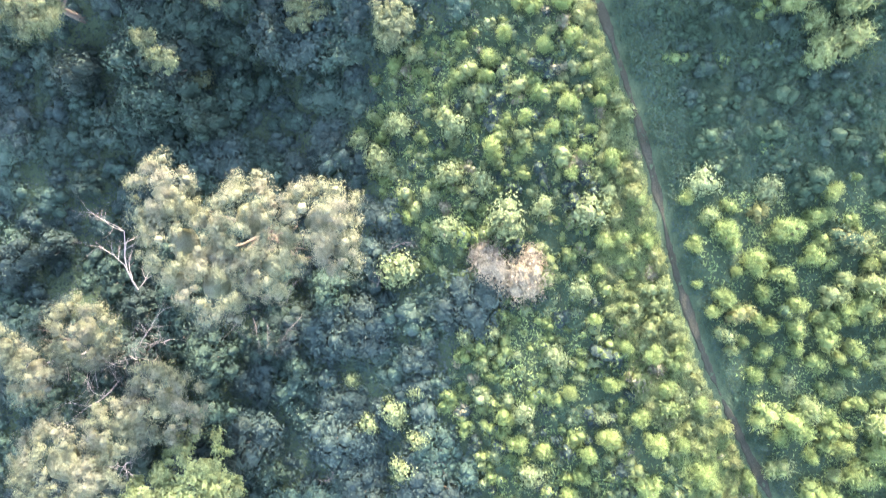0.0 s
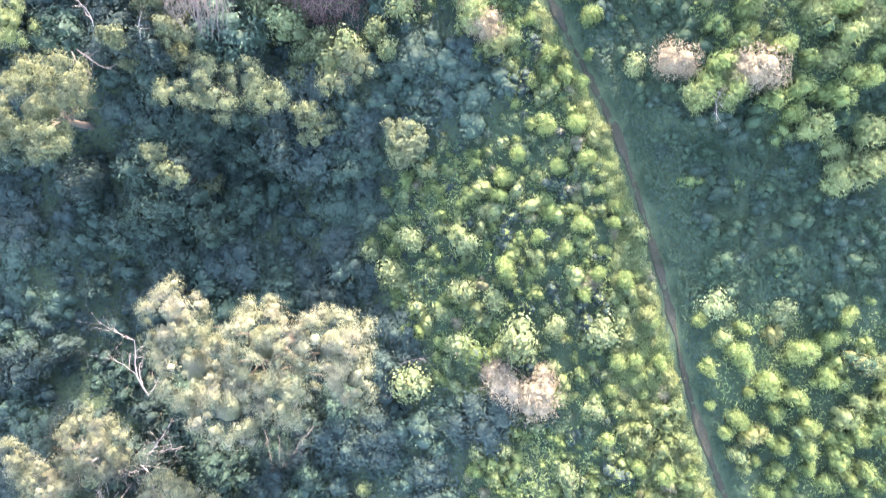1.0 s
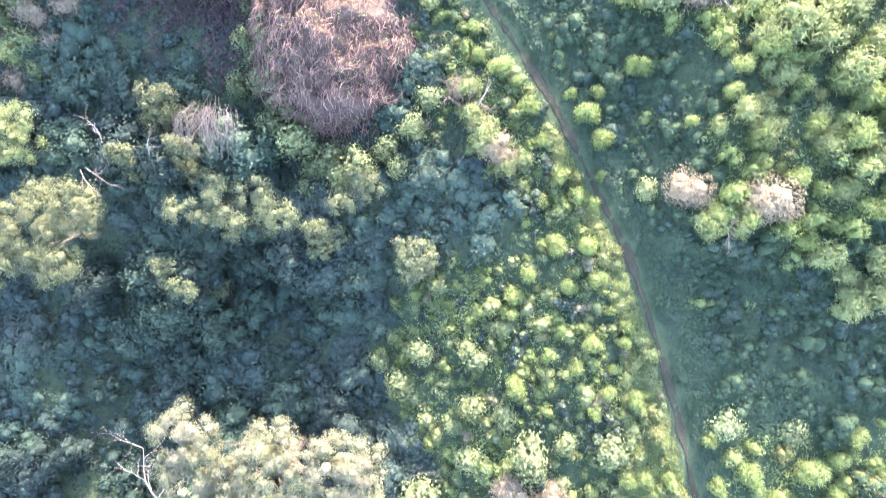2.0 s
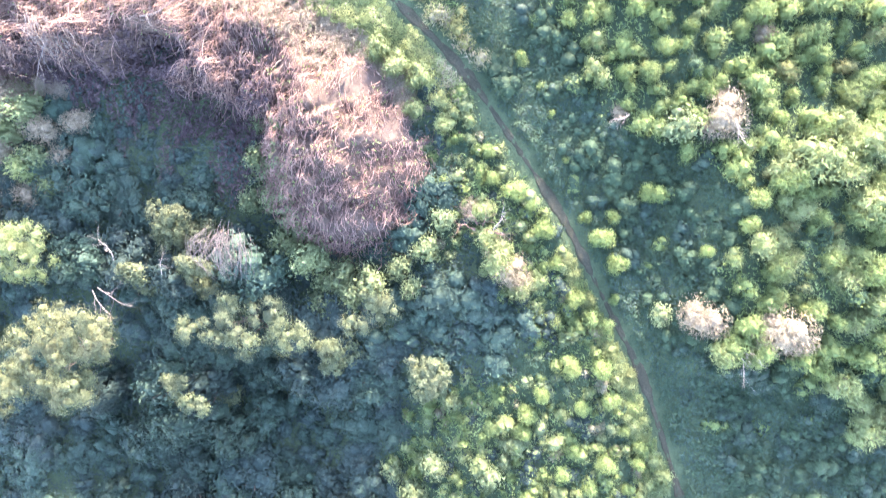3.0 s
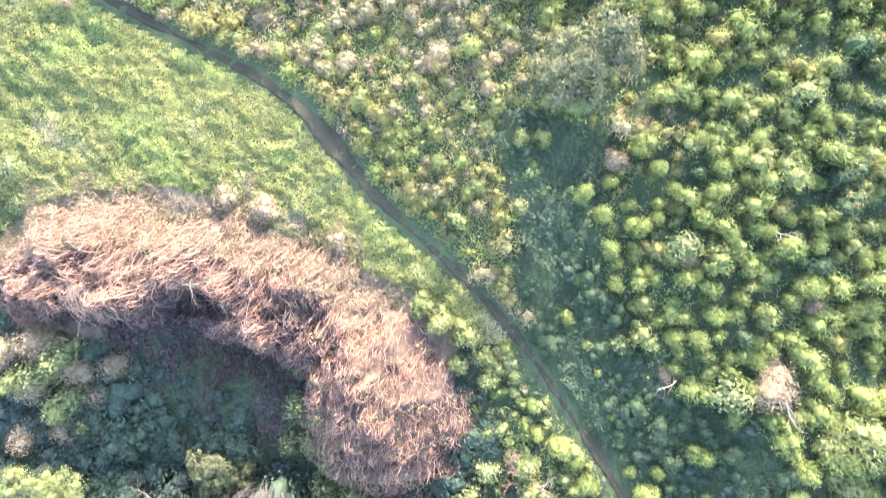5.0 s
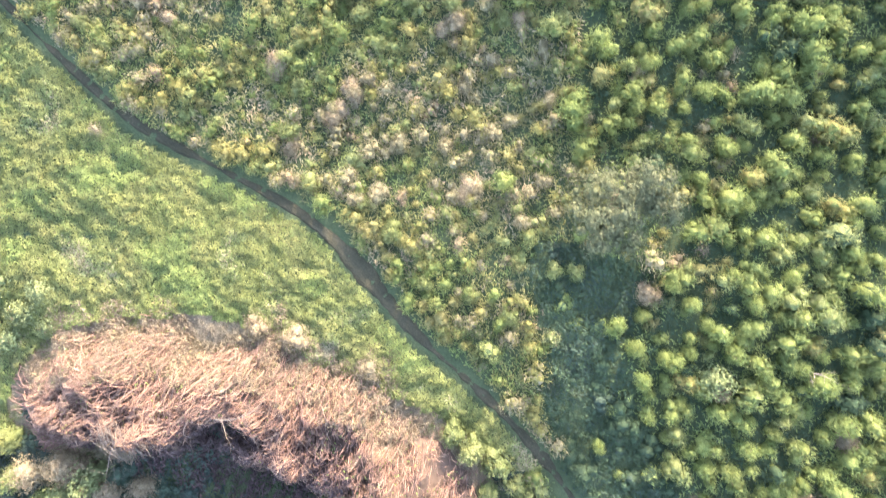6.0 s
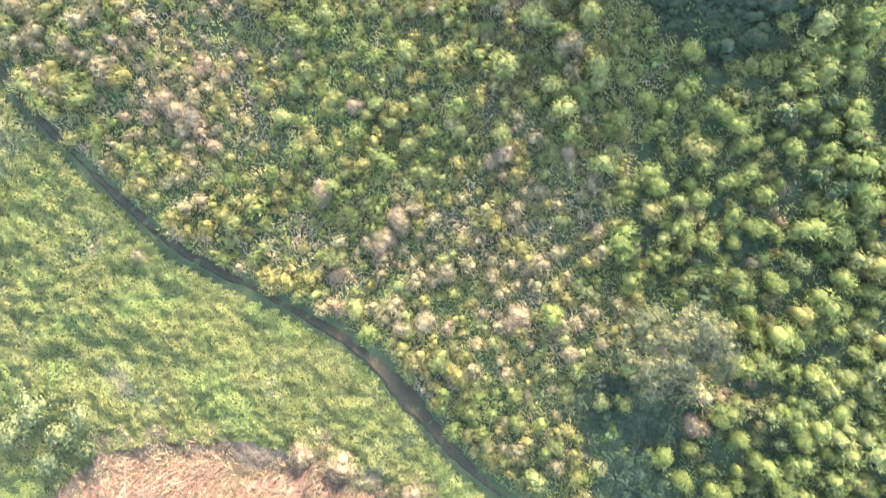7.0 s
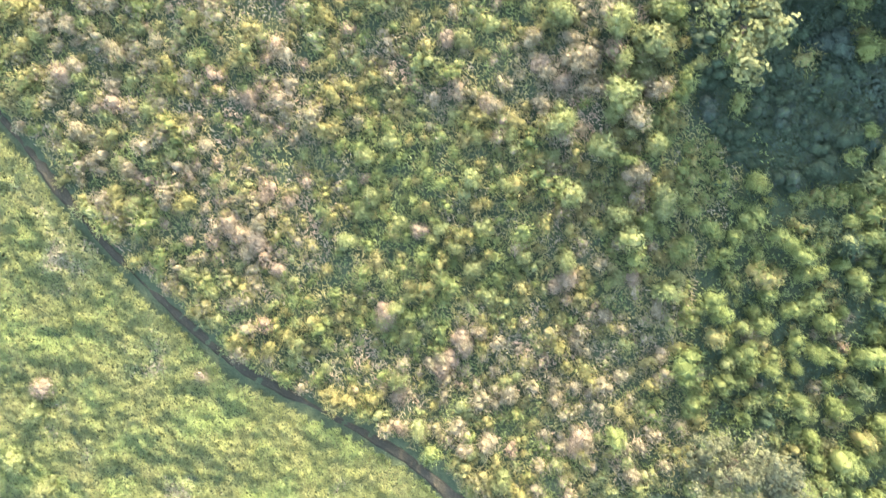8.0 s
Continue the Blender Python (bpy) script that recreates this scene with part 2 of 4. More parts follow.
def blob(rng, at, r, flat=0.8, rings=3, around=6):
    """A rough lump, open below, for the close-grown inside of a crown."""
    v, f = [], []
    for i in range(rings + 1):
        t = 0.74 * math.pi * i / rings
        for j in range(around):
            a = 2 * math.pi * (j + 0.5 * i) / around
            q = r * (rng.uniform(0.8, 1.15) if i else 1.0)
            v.append((at[0] + q * math.sin(t) * math.cos(a), at[1] + q * math.sin(t) * math.sin(a), at[2] + flat * q * math.cos(t)))
    for i in range(rings):
        for j in range(around):
            k = (j + 1) % around
            f.append((i * around + j, (i + 1) * around + j, (i + 1) * around + k))
            if i:
                f.append((i * around + j, (i + 1) * around + k, i * around + k))
    return np.array(v), np.array(f)


def sphere_points(rng, n, low=-0.15):
    z = rng.uniform(low, 1, n)
    a = rng.uniform(0, 2 * math.pi, n)
    s = np.sqrt(1 - z * z)
    return np.stack([s * np.cos(a), s * np.sin(a), z], 1)


# ---- kinds of plants, as arrays for a plant about 1 m in radius ----
def dome_crown(rng, n, tall, long, wide, lumps=6, loose=0.16, core=0.75, droop=0.1, fuzz=0.5, rough=0.26, broad=False, knobs=None, spiky=0.5):
    """A rounded, fluffy bush: fine leaves lying on and standing out of several overlapping lumps, over the closed mass of shoots inside."""
    c = np.zeros((lumps, 4))
    for k in range(lumps):
        a, q = rng.uniform(0, 6.283), 0.62 * math.sqrt(rng.uniform(0.02, 1))
        c[k] = (q * math.cos(a), q * math.sin(a), rng.uniform(0.15, 0.5) * tall * (1.1 - q), rng.uniform(0.36, 0.62))
        if knobs:
            q = 0.78 * math.sqrt(rng.uniform(0.0, 1))
            c[k] = (q * math.cos(a), q * math.sin(a), tall * (0.12 + 0.72 * math.sqrt(1 - (q / 0.85) ** 2)) * rng.uniform(0.7, 1.05), rng.uniform(*knobs))
    c[0] = (0, 0, 0.32 * tall, 0.62)
    pick = rng.choice(lumps, n, p=c[:, 3] ** 2 / (c[:, 3] ** 2).sum())
    d = sphere_points(rng, n, -0.25)
    r = c[pick, 3:4]
    at = c[pick, :3] + d * r * rng.uniform(1 - 1.3 * loose, 1 + 1.3 * loose, (n, 1)) * [1, 1, tall]
    inside = (np.linalg.norm((at[:, None] - c[None, :, :3]) / [1, 1, tall], axis=2) < 0.76 * c[None, :, 3]).any(1) | (at[:, 2] < -0.02)
    at, d = at[~inside], d[~inside]
    n = len(at)
    out = unit(d / [1, 1, tall])
    normal = unit(out + rng.normal(0, rough, (n, 3)) + [0, 0, 0.2])
    way = d * [1, 1, 0.5] + [0, 0, 0.45 - droop] + rng.normal(0, fuzz, (n, 3))
    stick = rng.random(n) < spiky
    up = unit(out + [0, 0, 0.5] + rng.normal(0, 0.35, (n, 3)))
    way = np.where(stick[:, None], up, way)
    normal = np.where(stick[:, None], unit(np.cross(up, rng.normal(0, 1, (n, 3)))) + 0.5 * out, normal)
    parts = [leaves(rng, at, normal, way, long, wide, broad)]
    if core:
        parts += [blob(rng, (x, y, z - 0.05 * tall * q), core * q, tall) for x, y, z, q in c]
    return joined(parts)


def clump_crown(rng, lobes, per, long, wide, size, low=-0.1, broad=False, core=0.5):
    """A tree's crown: clumps of leaves over the lobes (x, y, z, r), like a cauliflower."""
    parts = []
    for x, y, z, r in lobes:
        for q in sphere_points(rng, max(6, int(7.5 * (r / size) ** 2 * 0.42)), low):
            s, grow = size * rng.uniform(0.5, 1.35), rng.uniform(0.7, 1.25, 3)
            at = np.array([x, y, z]) + q * [r, r, 0.72 * r] * rng.uniform(0.72, 1.06)
            d = sphere_points(rng, per, -0.35)
            place = at + d * s * rng.uniform(0.5, 1.15, (per, 1)) * grow
            normal = unit(d + 0.5 * q + rng.normal(0, 0.36, (per, 3)))
            parts.append(leaves(rng, place, normal, d + rng.normal(0, 0.7, (per, 3)), long, wide, broad))
            parts.append(blob(rng, at - q * 0.15 * s, (0.4 if broad else 0.9 * core) * s, 0.85))
        parts.append(blob(rng, (x, y, z - 0.1 * r), (0.35 if broad else 0.75 * core) * r, 0.7, 4, 8))
    return joined(parts)


def branches(rng, base, way, long, thick, levels=3, forks=3, bend=0.25, sides=4):
    """Forking bare branches."""
    out = []
    p, d = np.array(base, float), unit(np.array(way, float))
    pts, rad = [p.copy()], [thick]
    steps = 5 if levels > 2 else 4
    for i in range(steps):
        d = unit(d + rng.normal(0, bend, 3) * [1, 1, 0.6])
        p = p + d * long / steps
        pts.append(p.copy())
        rad.append(thick * (1 - 0.72 * (i + 1) / steps))
        if levels > 1 and i >= 1:
            for _ in range(1 if i < steps - 1 else forks - 1):
                side = unit(d + rng.normal(0, 0.75, 3))
                out += branches(rng, p, side, long * rng.uniform(0.35, 0.6), rad[-1] * 0.75, levels - 1, forks, bend, 3)
    return [tube(pts, rad, sides)] + out


def part(name, me, parent, label=""):
    ob = new(name, me)
    ob.parent = parent
    return tagged(ob, label)


def stems_of(rng, tall, count, thick, lean=0.5):
    out = []
    for _ in range(count):
        a = rng.uniform(0, 2 * math.pi)
        k = rng.uniform(0.1, lean)
        out.append(tube([(0, 0, -0.15), (0.5 * k * math.cos(a), 0.5 * k * math.sin(a), 0.45 * tall), (k * math.cos(a), k * math.sin(a), 0.8 * tall)], [thick, 0.8 * thick, 0.4 * thick], 5))
    return joined(out)


def bush_kind(name, label, category, mat, seed, n, tall, long, wide, group, **more):
    """A bush with its stems and crown, to be copied about; it stands at the origin and has a radius of 1 m."""
    rng = np.random.default_rng(seed)
    ob = new(name)
    tagged(ob, label, category, group)
    v, f = stems_of(rng, tall, 4, 0.035)
    part("stem", mesh_of(name + "_stem", v, f, M_BARK), ob)
    v, f = dome_crown(rng, n, tall, long, wide, **more)
    part("crown", mesh_of(name + "_crown", v, f, mat), ob)
    return ob


def stand(kinds, rng, places, tall=(0.85, 1.2), sink=0.08, top=None):
    """Copies of the bush kinds at (x, y, radius), so tall for their radius or reaching up to the height that top gives."""
    for x, y, r in places:
        src = kinds[rng.integers(len(kinds))]
        z = float(land(x, y))
        high = r * rng.uniform(*tall)
        if top:
            high = max(0.6 * r, (float(top(x, y)) + rng.normal(0, 0.45) - z) / 0.95)
        m = pose(x, y, z - sink, rng.uniform(-6, 6), rng.uniform(-6, 6), rng.uniform(0, 360)) @ Matrix.Diagonal((r, r, high, 1))
        ob = copy_thing(src, m)
        ob.matrix_basis = m


def gone(kinds):
    for k in kinds:
        for o in (*k.children_recursive, k):
            bpy.data.objects.remove(o)


# ---- ground and trail ----
def spaced(a, b, step, far):
    mid = np.arange(a, b + step / 2, step)
    out = np.array([1, 3, 8, 20, 50, 120, 300, 700, 1500, far])
    return np.concatenate([(a - out)[::-1], mid, b + out])


gx, gy = spaced(-42, 26, 0.55, 2500), spaced(-24, 62, 0.55, 2500)
X, Y = np.meshgrid(gx, gy)
nx, ny = len(gx), len(gy)
i = (np.arange(ny - 1)[:, None] * nx + np.arange(nx - 1)[None, :]).ravel()
me = mesh_of("ground", np.stack([X, Y, land(np.clip(X, -45, 30), np.clip(Y, -28, 66))], -1).reshape(-1, 3), np.stack([i, i + 1, i + nx + 1, i + nx], 1), M_SOIL)
me.shade_smooth()
tagged(new("ground", me), "uneven dark green ground of soil and leaf litter", "ground", kind="structure")

rng = np.random.default_rng(3)
ty = np.arange(-22, 60, 0.22)
tx = trail_x(ty)
tx = np.convolve(np.pad(tx, 6, "edge"), np.ones(13) / 13, "valid")
tn = unit(np.stack([np.gradient(ty), -np.gradient(tx)], 1))
across = np.array([-1.0, -0.7, -0.35, 0, 0.35, 0.7, 1.0])
half = 0.36 * worn(ty) - 0.03 + 0.12 * np.exp(-(((ty - 30) / 2.5) ** 2)) + 0.08 * np.sin(ty * 0.9) + 0.07 * np.sin(ty * 2.3 + 1) + rng.uniform(-0.06, 0.06, len(ty))
P = np.stack([tx, ty], 1)[:, None] + tn[:, None] * (across[None, :, None] * half[:, None, None])
Z = land(P[..., 0], P[..., 1]) + np.array([-0.06, 0.05, 0.06, 0.05, 0.06, 0.05, -0.06]) + rng.uniform(-0.012, 0.012, P.shape[:2])
i = (np.arange(len(ty) - 1)[:, None] * 7 + np.arange(6)[None, :]).ravel()
me = mesh_of("trail", np.concatenate([P, Z[..., None]], -1).reshape(-1, 3), np.stack([i, i + 1, i + 8, i + 7], 1), M_TRAIL)
me.shade_smooth()
tagged(new("trail", me), "narrow trodden dark earth footpath winding through weeds", "footpath", kind="structure")


# ---- the dead vine thicket ----
THICKET = [(-27.2, 23.0, 1.2, 0.3), (-26.2, 23.4, 1.8, 1.2), (-24.6, 23.8, 2.4, 2.0), (-22.2, 24.2, 2.5, 2.9), (-19.4, 24.3, 2.5, 2.6), (-16.6, 23.6, 2.5, 2.1), (-14.1, 22.7, 2.3, 1.9),
           (-12.2, 21.8, 2.5, 1.8), (-10.8, 20.4, 3.2, 2.0), (-10.0, 18.7, 4.0, 2.1), (-9.6, 17.0, 4.1, 1.9), (-9.3, 15.2, 3.5, 1.2), (-9.0, 13.2, 2.0, -0.4)]
TH = np.array(THICKET)
# hollows broken into its back: x, y, reach
HOLES = [(-18.1, 22.8, 1.3), (-19.5, 22.3, 1.0), (-23.6, 21.9, 0.8)]


def hole_at(x, y):
    return sum(np.exp(-(((x - a) / r) ** 2) - ((y - b) / (0.55 * r)) ** 2) for a, b, r in HOLES)


def rough(x, y, *waves):
    """Smooth unevenness: the sum of (height, frequency, layer) waves."""
    return np.array([sum(h * noise.noise((w * a, w * b, k)) for h, w, k in waves) for a, b in zip(np.ravel(x).tolist(), np.ravel(y).tolist())]).reshape(np.shape(x))


def thicket_at(s, u):
    """A place on the thicket's back: s along it from 0 to 1, u across it from -1 (south) to 1."""
    k = np.asarray(s) * (len(TH) - 1)
    c = np.stack([np.interp(k, np.arange(len(TH)), TH[:, j]) for j in range(4)], -1)
    e = 0.05
    a = np.stack([np.interp(k + e, np.arange(len(TH)), TH[:, j]) - np.interp(k - e, np.arange(len(TH)), TH[:, j]) for j in range(2)], -1)
    a = unit(a)
    side = np.where(u < 0, 0.0, 40.0)
    w = c[..., 2] * (1 + np.abs(u) * rough(34 * np.asarray(s), side, (0.34, 0.3, 1.0), (0.3, 0.85, 2.0), (0.22, 2.1, 3.0)))
    w = w * np.where(u > 0, 1.0 + 0.25 * ease(0.65, 0.5, s), 1.0)
    x, y = c[..., 0] - a[..., 1] * u * w, c[..., 1] + a[..., 0] * u * w
    low = land(x, y)
    lump = rough(x, y, (0.8, 0.33, 0.0), (0.65, 0.8, 5.0), (0.65, 1.7, 9.0), (0.35, 3.6, 12.0))
    arch = np.clip(1 - np.abs(u) ** np.where(u < 0, 4.0, 1.7), 0, 1)
    ends = ease(0.0, 0.02, s) * ease(1.0, 0.9, s)
    dent = 2.4 * hole_at(x, y)
    return np.stack([x, y, low + np.maximum(c[..., 3] - low + lump - dent, 0.1) * arch * ends], -1), a


rng = np.random.default_rng(11)
thicket = tagged(new("dead_vine_thicket"), "sprawling heap of dead pinkish-brown vines and straw stems", "thicket")
S, U = np.meshgrid(np.linspace(0, 1, 180), np.linspace(-1, 1, 29), indexing="ij")
V, _ = thicket_at(S, U * 0.93)
V[..., 2] -= 0.25
i = (np.arange(179)[:, None] * 29 + np.arange(28)[None, :]).ravel()
part("mound", mesh_of("thicket_mound", V.reshape(-1, 3), np.stack([i, i + 29, i + 30, i + 1], 1), M_MASS), thicket, "packed brown dead stems inside the heap, darkened as shaded gaps")


def sparse(rng, p, s, u):
    """Where stems lie: in drifts, with dark gaps between them and hollows along the ridge's south side."""
    hollow = (u < -0.3) & (s > 0.12) & (s < 0.5)
    drift = rough(p[..., 0], p[..., 1], (1.0, 0.75, 21.0), (0.8, 1.9, 22.0))
    dent = hole_at(p[..., 0], p[..., 1])
    return drift > rng.uniform(-1.0, 0.25, np.shape(s)) + np.where(hollow, 0.2, 0.0) + 2.5 * dent


# the heap's height over the plan, with the land beside it
TOP_X, TOP_Y, TOP_STEP = -38.0, 6.0, 0.2
S, U = np.meshgrid(np.linspace(0, 1, 700), np.linspace(-1, 1, 90), indexing="ij")
V, _ = thicket_at(S, U)
V = V.reshape(-1, 3)
X, Y = np.meshgrid(TOP_X + TOP_STEP * np.arange(190), TOP_Y + TOP_STEP * np.arange(140), indexing="ij")
TOP = land(X, Y)
np.maximum.at(TOP, (np.round((V[:, 0] - TOP_X) / TOP_STEP).astype(int), np.round((V[:, 1] - TOP_Y) / TOP_STEP).astype(int)), V[:, 2])


def top_at(x, y):
    return TOP[np.clip(np.round((x - TOP_X) / TOP_STEP).astype(int), 0, 189), np.clip(np.round((y - TOP_Y) / TOP_STEP).astype(int), 0, 139)]


def flow_at(x, y):
    """The compass way in which the stems lie, fanning out from west-south-west to south."""
    fan = np.interp(x, [-30, -26, -22, -18, -14, -11, -7], [3.4, 3.45, 3.65, 3.95, 4.3, 4.5, 4.75])
    return fan + rough(x, y, (0.8, 0.45, 31.0), (0.5, 1.4, 32.0))


def strands(rng, n, s0, s1, long, thick, mat, label, spread=0.3, name="vine_tangle", band=(-0.95, 1.05)):
    pieces = []
    s, u = rng.uniform(s0, s1, n), rng.uniform(*band, n) + rng.normal(0, 0.1, n)
    p0, _ = thicket_at(s, u)
    p0 = p0[sparse(rng, p0, s, u)]
    turn = flow_at(p0[:, 0], p0[:, 1]) + rng.normal(0, spread, len(p0))
    for p, a in zip(p0, turn):
        L = long * rng.uniform(0.4, 1.6)
        k = np.linspace(0, 1, 4)
        c = a + rng.normal(0, 0.65) * k
        x, y = p[0] + L * np.cumsum(np.cos(c)) / 4, p[1] + L * np.cumsum(np.sin(c)) / 4
        if hole_at(x[2:], y[2:]).max() > 0.35 and rng.random() < 0.85:
            continue
        z = top_at(x, y)
        if band[0] > -1 and z[-1] - float(land(x[-1], y[-1])) < 0.35 and rng.random() < 0.85:
            continue
        for i in range(1, 4):
            z[i] = max(z[i], z[i - 1] - 1.1 * L / 4)
        z = z + rng.uniform(-0.06, 0.2) * rng.random() + rng.uniform(0, 0.3) * np.sin(3.1 * k)
        pieces.append(tube(np.stack([x, y, z], 1), thick * rng.uniform(0.5, 1.3) * np.array([0.8, 1, 0.9, 0.35]), 3))
    v, f = joined(pieces)
    tagged(part(name, mesh_of("thicket_tangle", v, f, mat), thicket, label), kind="stuff")


strands(rng, 5600, 0.42, 1.0, 0.55, 0.017, M_STEM, "matted pinkish-brown dead stems", 0.32)
strands(rng, 5200, 0.0, 0.5, 1.1, 0.016, M_STEM, "matted pinkish-brown dead stems", 0.4)
strands(rng, 2000, 0.0, 0.5, 1.3, 0.016, M_REED, "bleached pale stems", 0.42)
strands(rng, 700, 0.45, 1.0, 0.55, 0.018, M_REED, "bleached pale stems", 0.4)
strands(rng, 400, 0.0, 0.12, 1.3, 0.025, M_STEM, "dead stems laid in parallel over the greenery", 0.12, band=(-1.6, 0.6))

for k in range(60):
    p, _ = thicket_at(rng.uniform(0.04, 0.5, 1), rng.uniform(-0.3, 0.9, 1))
    L, t = rng.uniform(1.0, 2.0), np.linspace(0, 1, 9)
    c = float(flow_at(p[:, 0], p[:, 1])[0]) + rng.normal(0, 0.3) + rng.normal(0, 0.5) * t
    x, y = p[0, 0] + L * np.cumsum(np.cos(c)) / 9, p[0, 1] + L * np.cumsum(np.sin(c)) / 9
    z = np.convolve(np.pad(top_at(x, y), 2, "edge"), np.ones(5) / 5, "valid") + 0.1 + rng.uniform(0.0, 0.35) * np.sin(3.1 * t)
    part("vine", mesh_of("vine", *tube(np.stack([x, y, z], 1), 0.024 * np.linspace(1.0, 0.4, 9), 4), M_REED), thicket)


def litter(rng, n, s0, s1, mat, label, long=0.2, wide=0.05, combed=0.0, band=(-1.1, 1.2), gaps=True):
    """Withered leaves and broken stems caught in the heap, in drifts."""
    s, u = rng.uniform(s0, s1, n), rng.uniform(*band, n)
    p, a = thicket_at(s, u)
    if gaps:
        p = p[sparse(rng, p, s, u)]
    n = len(p)
    p[:, 2] += rng.uniform(-0.1, 0.28, n)
    turn = flow_at(p[:, 0], p[:, 1])
    way = np.column_stack([np.cos(turn), np.sin(turn), np.full(n, -0.2)]) * combed + rng.normal(0, 0.6, (n, 3))
    v, f = leaves(rng, p, rng.normal(0, 0.6, (n, 3)) + [0, 0.2, 0.8], way, long, wide)
    tagged(part("dead_foliage", mesh_of("dead_foliage", v, f, mat), thicket, label), kind="stuff")


litter(rng, 6000, 0.45, 1.0, M_PINK, "withered pinkish leaves and stems", 0.34, 0.032, 1.5)
litter(rng, 7000, 0.0, 0.5, M_PINK, "withered pinkish leaves and stems", 0.42, 0.032, 1.5)
litter(rng, 26000, 0.0, 0.62, M_BLEACH, "bleached straw grass spilling over the edge", 0.4, 0.034, 0.8, (0.4, 1.3), False)
litter(rng, 3000, 0.05, 1.0, M_GREEN, "green leaves growing through", 0.16, 0.07)
litter(rng, 4000, 0.6, 1.0, M_BROAD, "green leaves growing through", 0.2, 0.1, 0.0, (-1.15, -0.6))
# Dark litter carries the shade of hollows and pit in its colour.
litter(rng, 9000, 0.05, 0.6, M_HEART, "dead stems in the hollows, darkened for shade", 0.4, 0.06, 0.8, (-1.0, -0.2), False)
litter(rng, 9000, 0.2, 0.62, M_HEART, "dead leaves lying in the hollow, darkened for shade", 0.3, 0.06, 0.0, (-2.0, -0.9), False)


# ---- trees ----
def tree(name, label, mat, lobes, top, seed, per=190, long=0.09, wide=0.04, size=0.42, cat="tree", broad=False, skirt=(), core=0.5):
    """A tree from its crown's lobes (x, y, radius): trunk, a limb into every lobe, clumps of leaves."""
    rng = np.random.default_rng(seed)
    cx, cy = np.average([l[:2] for l in lobes], axis=0, weights=[l[2] for l in lobes])
    z0 = float(land(cx, cy))
    ob = new(name)
    ob.location = (cx, cy, z0)
    tagged(ob, label, cat)
    local = [(x - cx, y - cy, top - 0.72 * r - rng.uniform(0, 0.35) - z0, r) for x, y, r in lobes]
    local += [(x - cx, y - cy, 0.55 * r + 0.3, r) for x, y, r in skirt]
    fork = 0.45 * min(l[2] for l in local)
    wood = 0.05 + 0.035 * sum(l[3] for l in local) ** 0.7
    v, f = tube([(0, 0, -0.3), (0.06, -0.04, 0.5 * fork), (0, 0.05, fork)], [1.35 * wood, wood, 0.85 * wood], 8)
    trunk = part("trunk", mesh_of(name + "_trunk", v, f, M_BARK), ob)
    for x, y, z, r in local[: len(lobes)]:
        v, f = joined(branches(rng, (0, 0.05, fork * 0.9), (x, y, z - fork + 0.3 * r), 0.45 * math.dist((0, 0, fork), (x, y, z)), 0.6 * wood, 2 if r < 0.7 else 3, 3, 0.16, 5))
        part("limb", mesh_of(name + "_limb", v, f, M_BARK), trunk)
    v, f = clump_crown(rng, local, per, long, wide, size, broad=broad, core=core)
    part("crown", mesh_of(name + "_crown", v, f, mat), ob)
    return ob


tree("spreading_tree", "large olive-grey tree with a wide billowing crown", M_OLIVE, [(-15.8, -0.2, 1.7), (-15.0, -2.6, 2.1), (-11.8, -1.3, 2.2), (-8.4, -1.3, 2.0), (-13.4, -4.4, 1.9), (-10.6, -3.4, 1.5), (-7.3, -2.6, 1.1)], 4.3, 21)
tree("tree", "olive-green tree with a feathery crown beside bare branches", M_OLIVE, [(-21.1, -7.2, 1.9), (-23.6, -9.3, 1.6), (-24.9, -7.9, 1.0)], 2.2, 22)
tree("tree", "olive-brown bushy tree with a dense crown", M_OLIVE, [(-16.9, -10.7, 2.2), (-19.2, -12.0, 1.6)], 2.4, 23)
tree("tree", "fresh green round-crowned tree", M_LIME, [(-15.2, -14.6, 2.4), (-17.6, -16.0, 1.6)], 2.0, 24, 95, 0.18, 0.09)
tree("tree", "grey-green tree with a broad clumped crown", M_OLIVE, [(-22.6, -14.4, 2.6), (-20.2, -14.8, 1.4)], 2.4, 25)
tree("tree", "yellow-olive tree with a cauliflower-like sunlit crown", M_GOLD, [(-22.3, 9.2, 2.2), (-20.3, 10.3, 1.2), (-24.4, 7.6, 1.4), (-21.4, 7.6, 1.1)], 4.4, 26, 150, 0.09, 0.045)
tree("tree", "small yellow-olive tree with sunlit clumps", M_GOLD, [(-13.2, 10.8, 1.0), (-15.4, 10.4, 0.8), (-16.7, 10.2, 0.7), (-11.9, 10.1, 0.8), (-14.3, 9.7, 0.8), (-14.9, 11.3, 0.5)], 1.7, 27, 150, 0.09, 0.045)
tree("tree", "small green tree catching the sun at its top", M_GOLD, [(-7.8, 11.4, 0.7), (-9.1, 10.6, 0.55), (-8.5, 11.9, 0.45)], 1.5, 28, 150, 0.09, 0.045)
tree("tree", "light green leafy tree with a flat top", M_LIME, [(-24.7, 13.5, 1.5), (-26.3, 14.0, 1.0)], 2.3, 29)
tree("tree", "small grey-green tree standing alone among weeds", M_GREY, [(-1.9, 33.7, 1.2), (-3.0, 32.7, 1.1), (-1.0, 34.6, 0.9), (-0.6, 33.5, 0.8), (-2.1, 32.4, 0.8)], 3.6, 30, 95, 0.14, 0.05, 0.42, skirt=[(-1.2, 34.2, 1.1), (-2.9, 33.8, 1.0)], core=0.42)
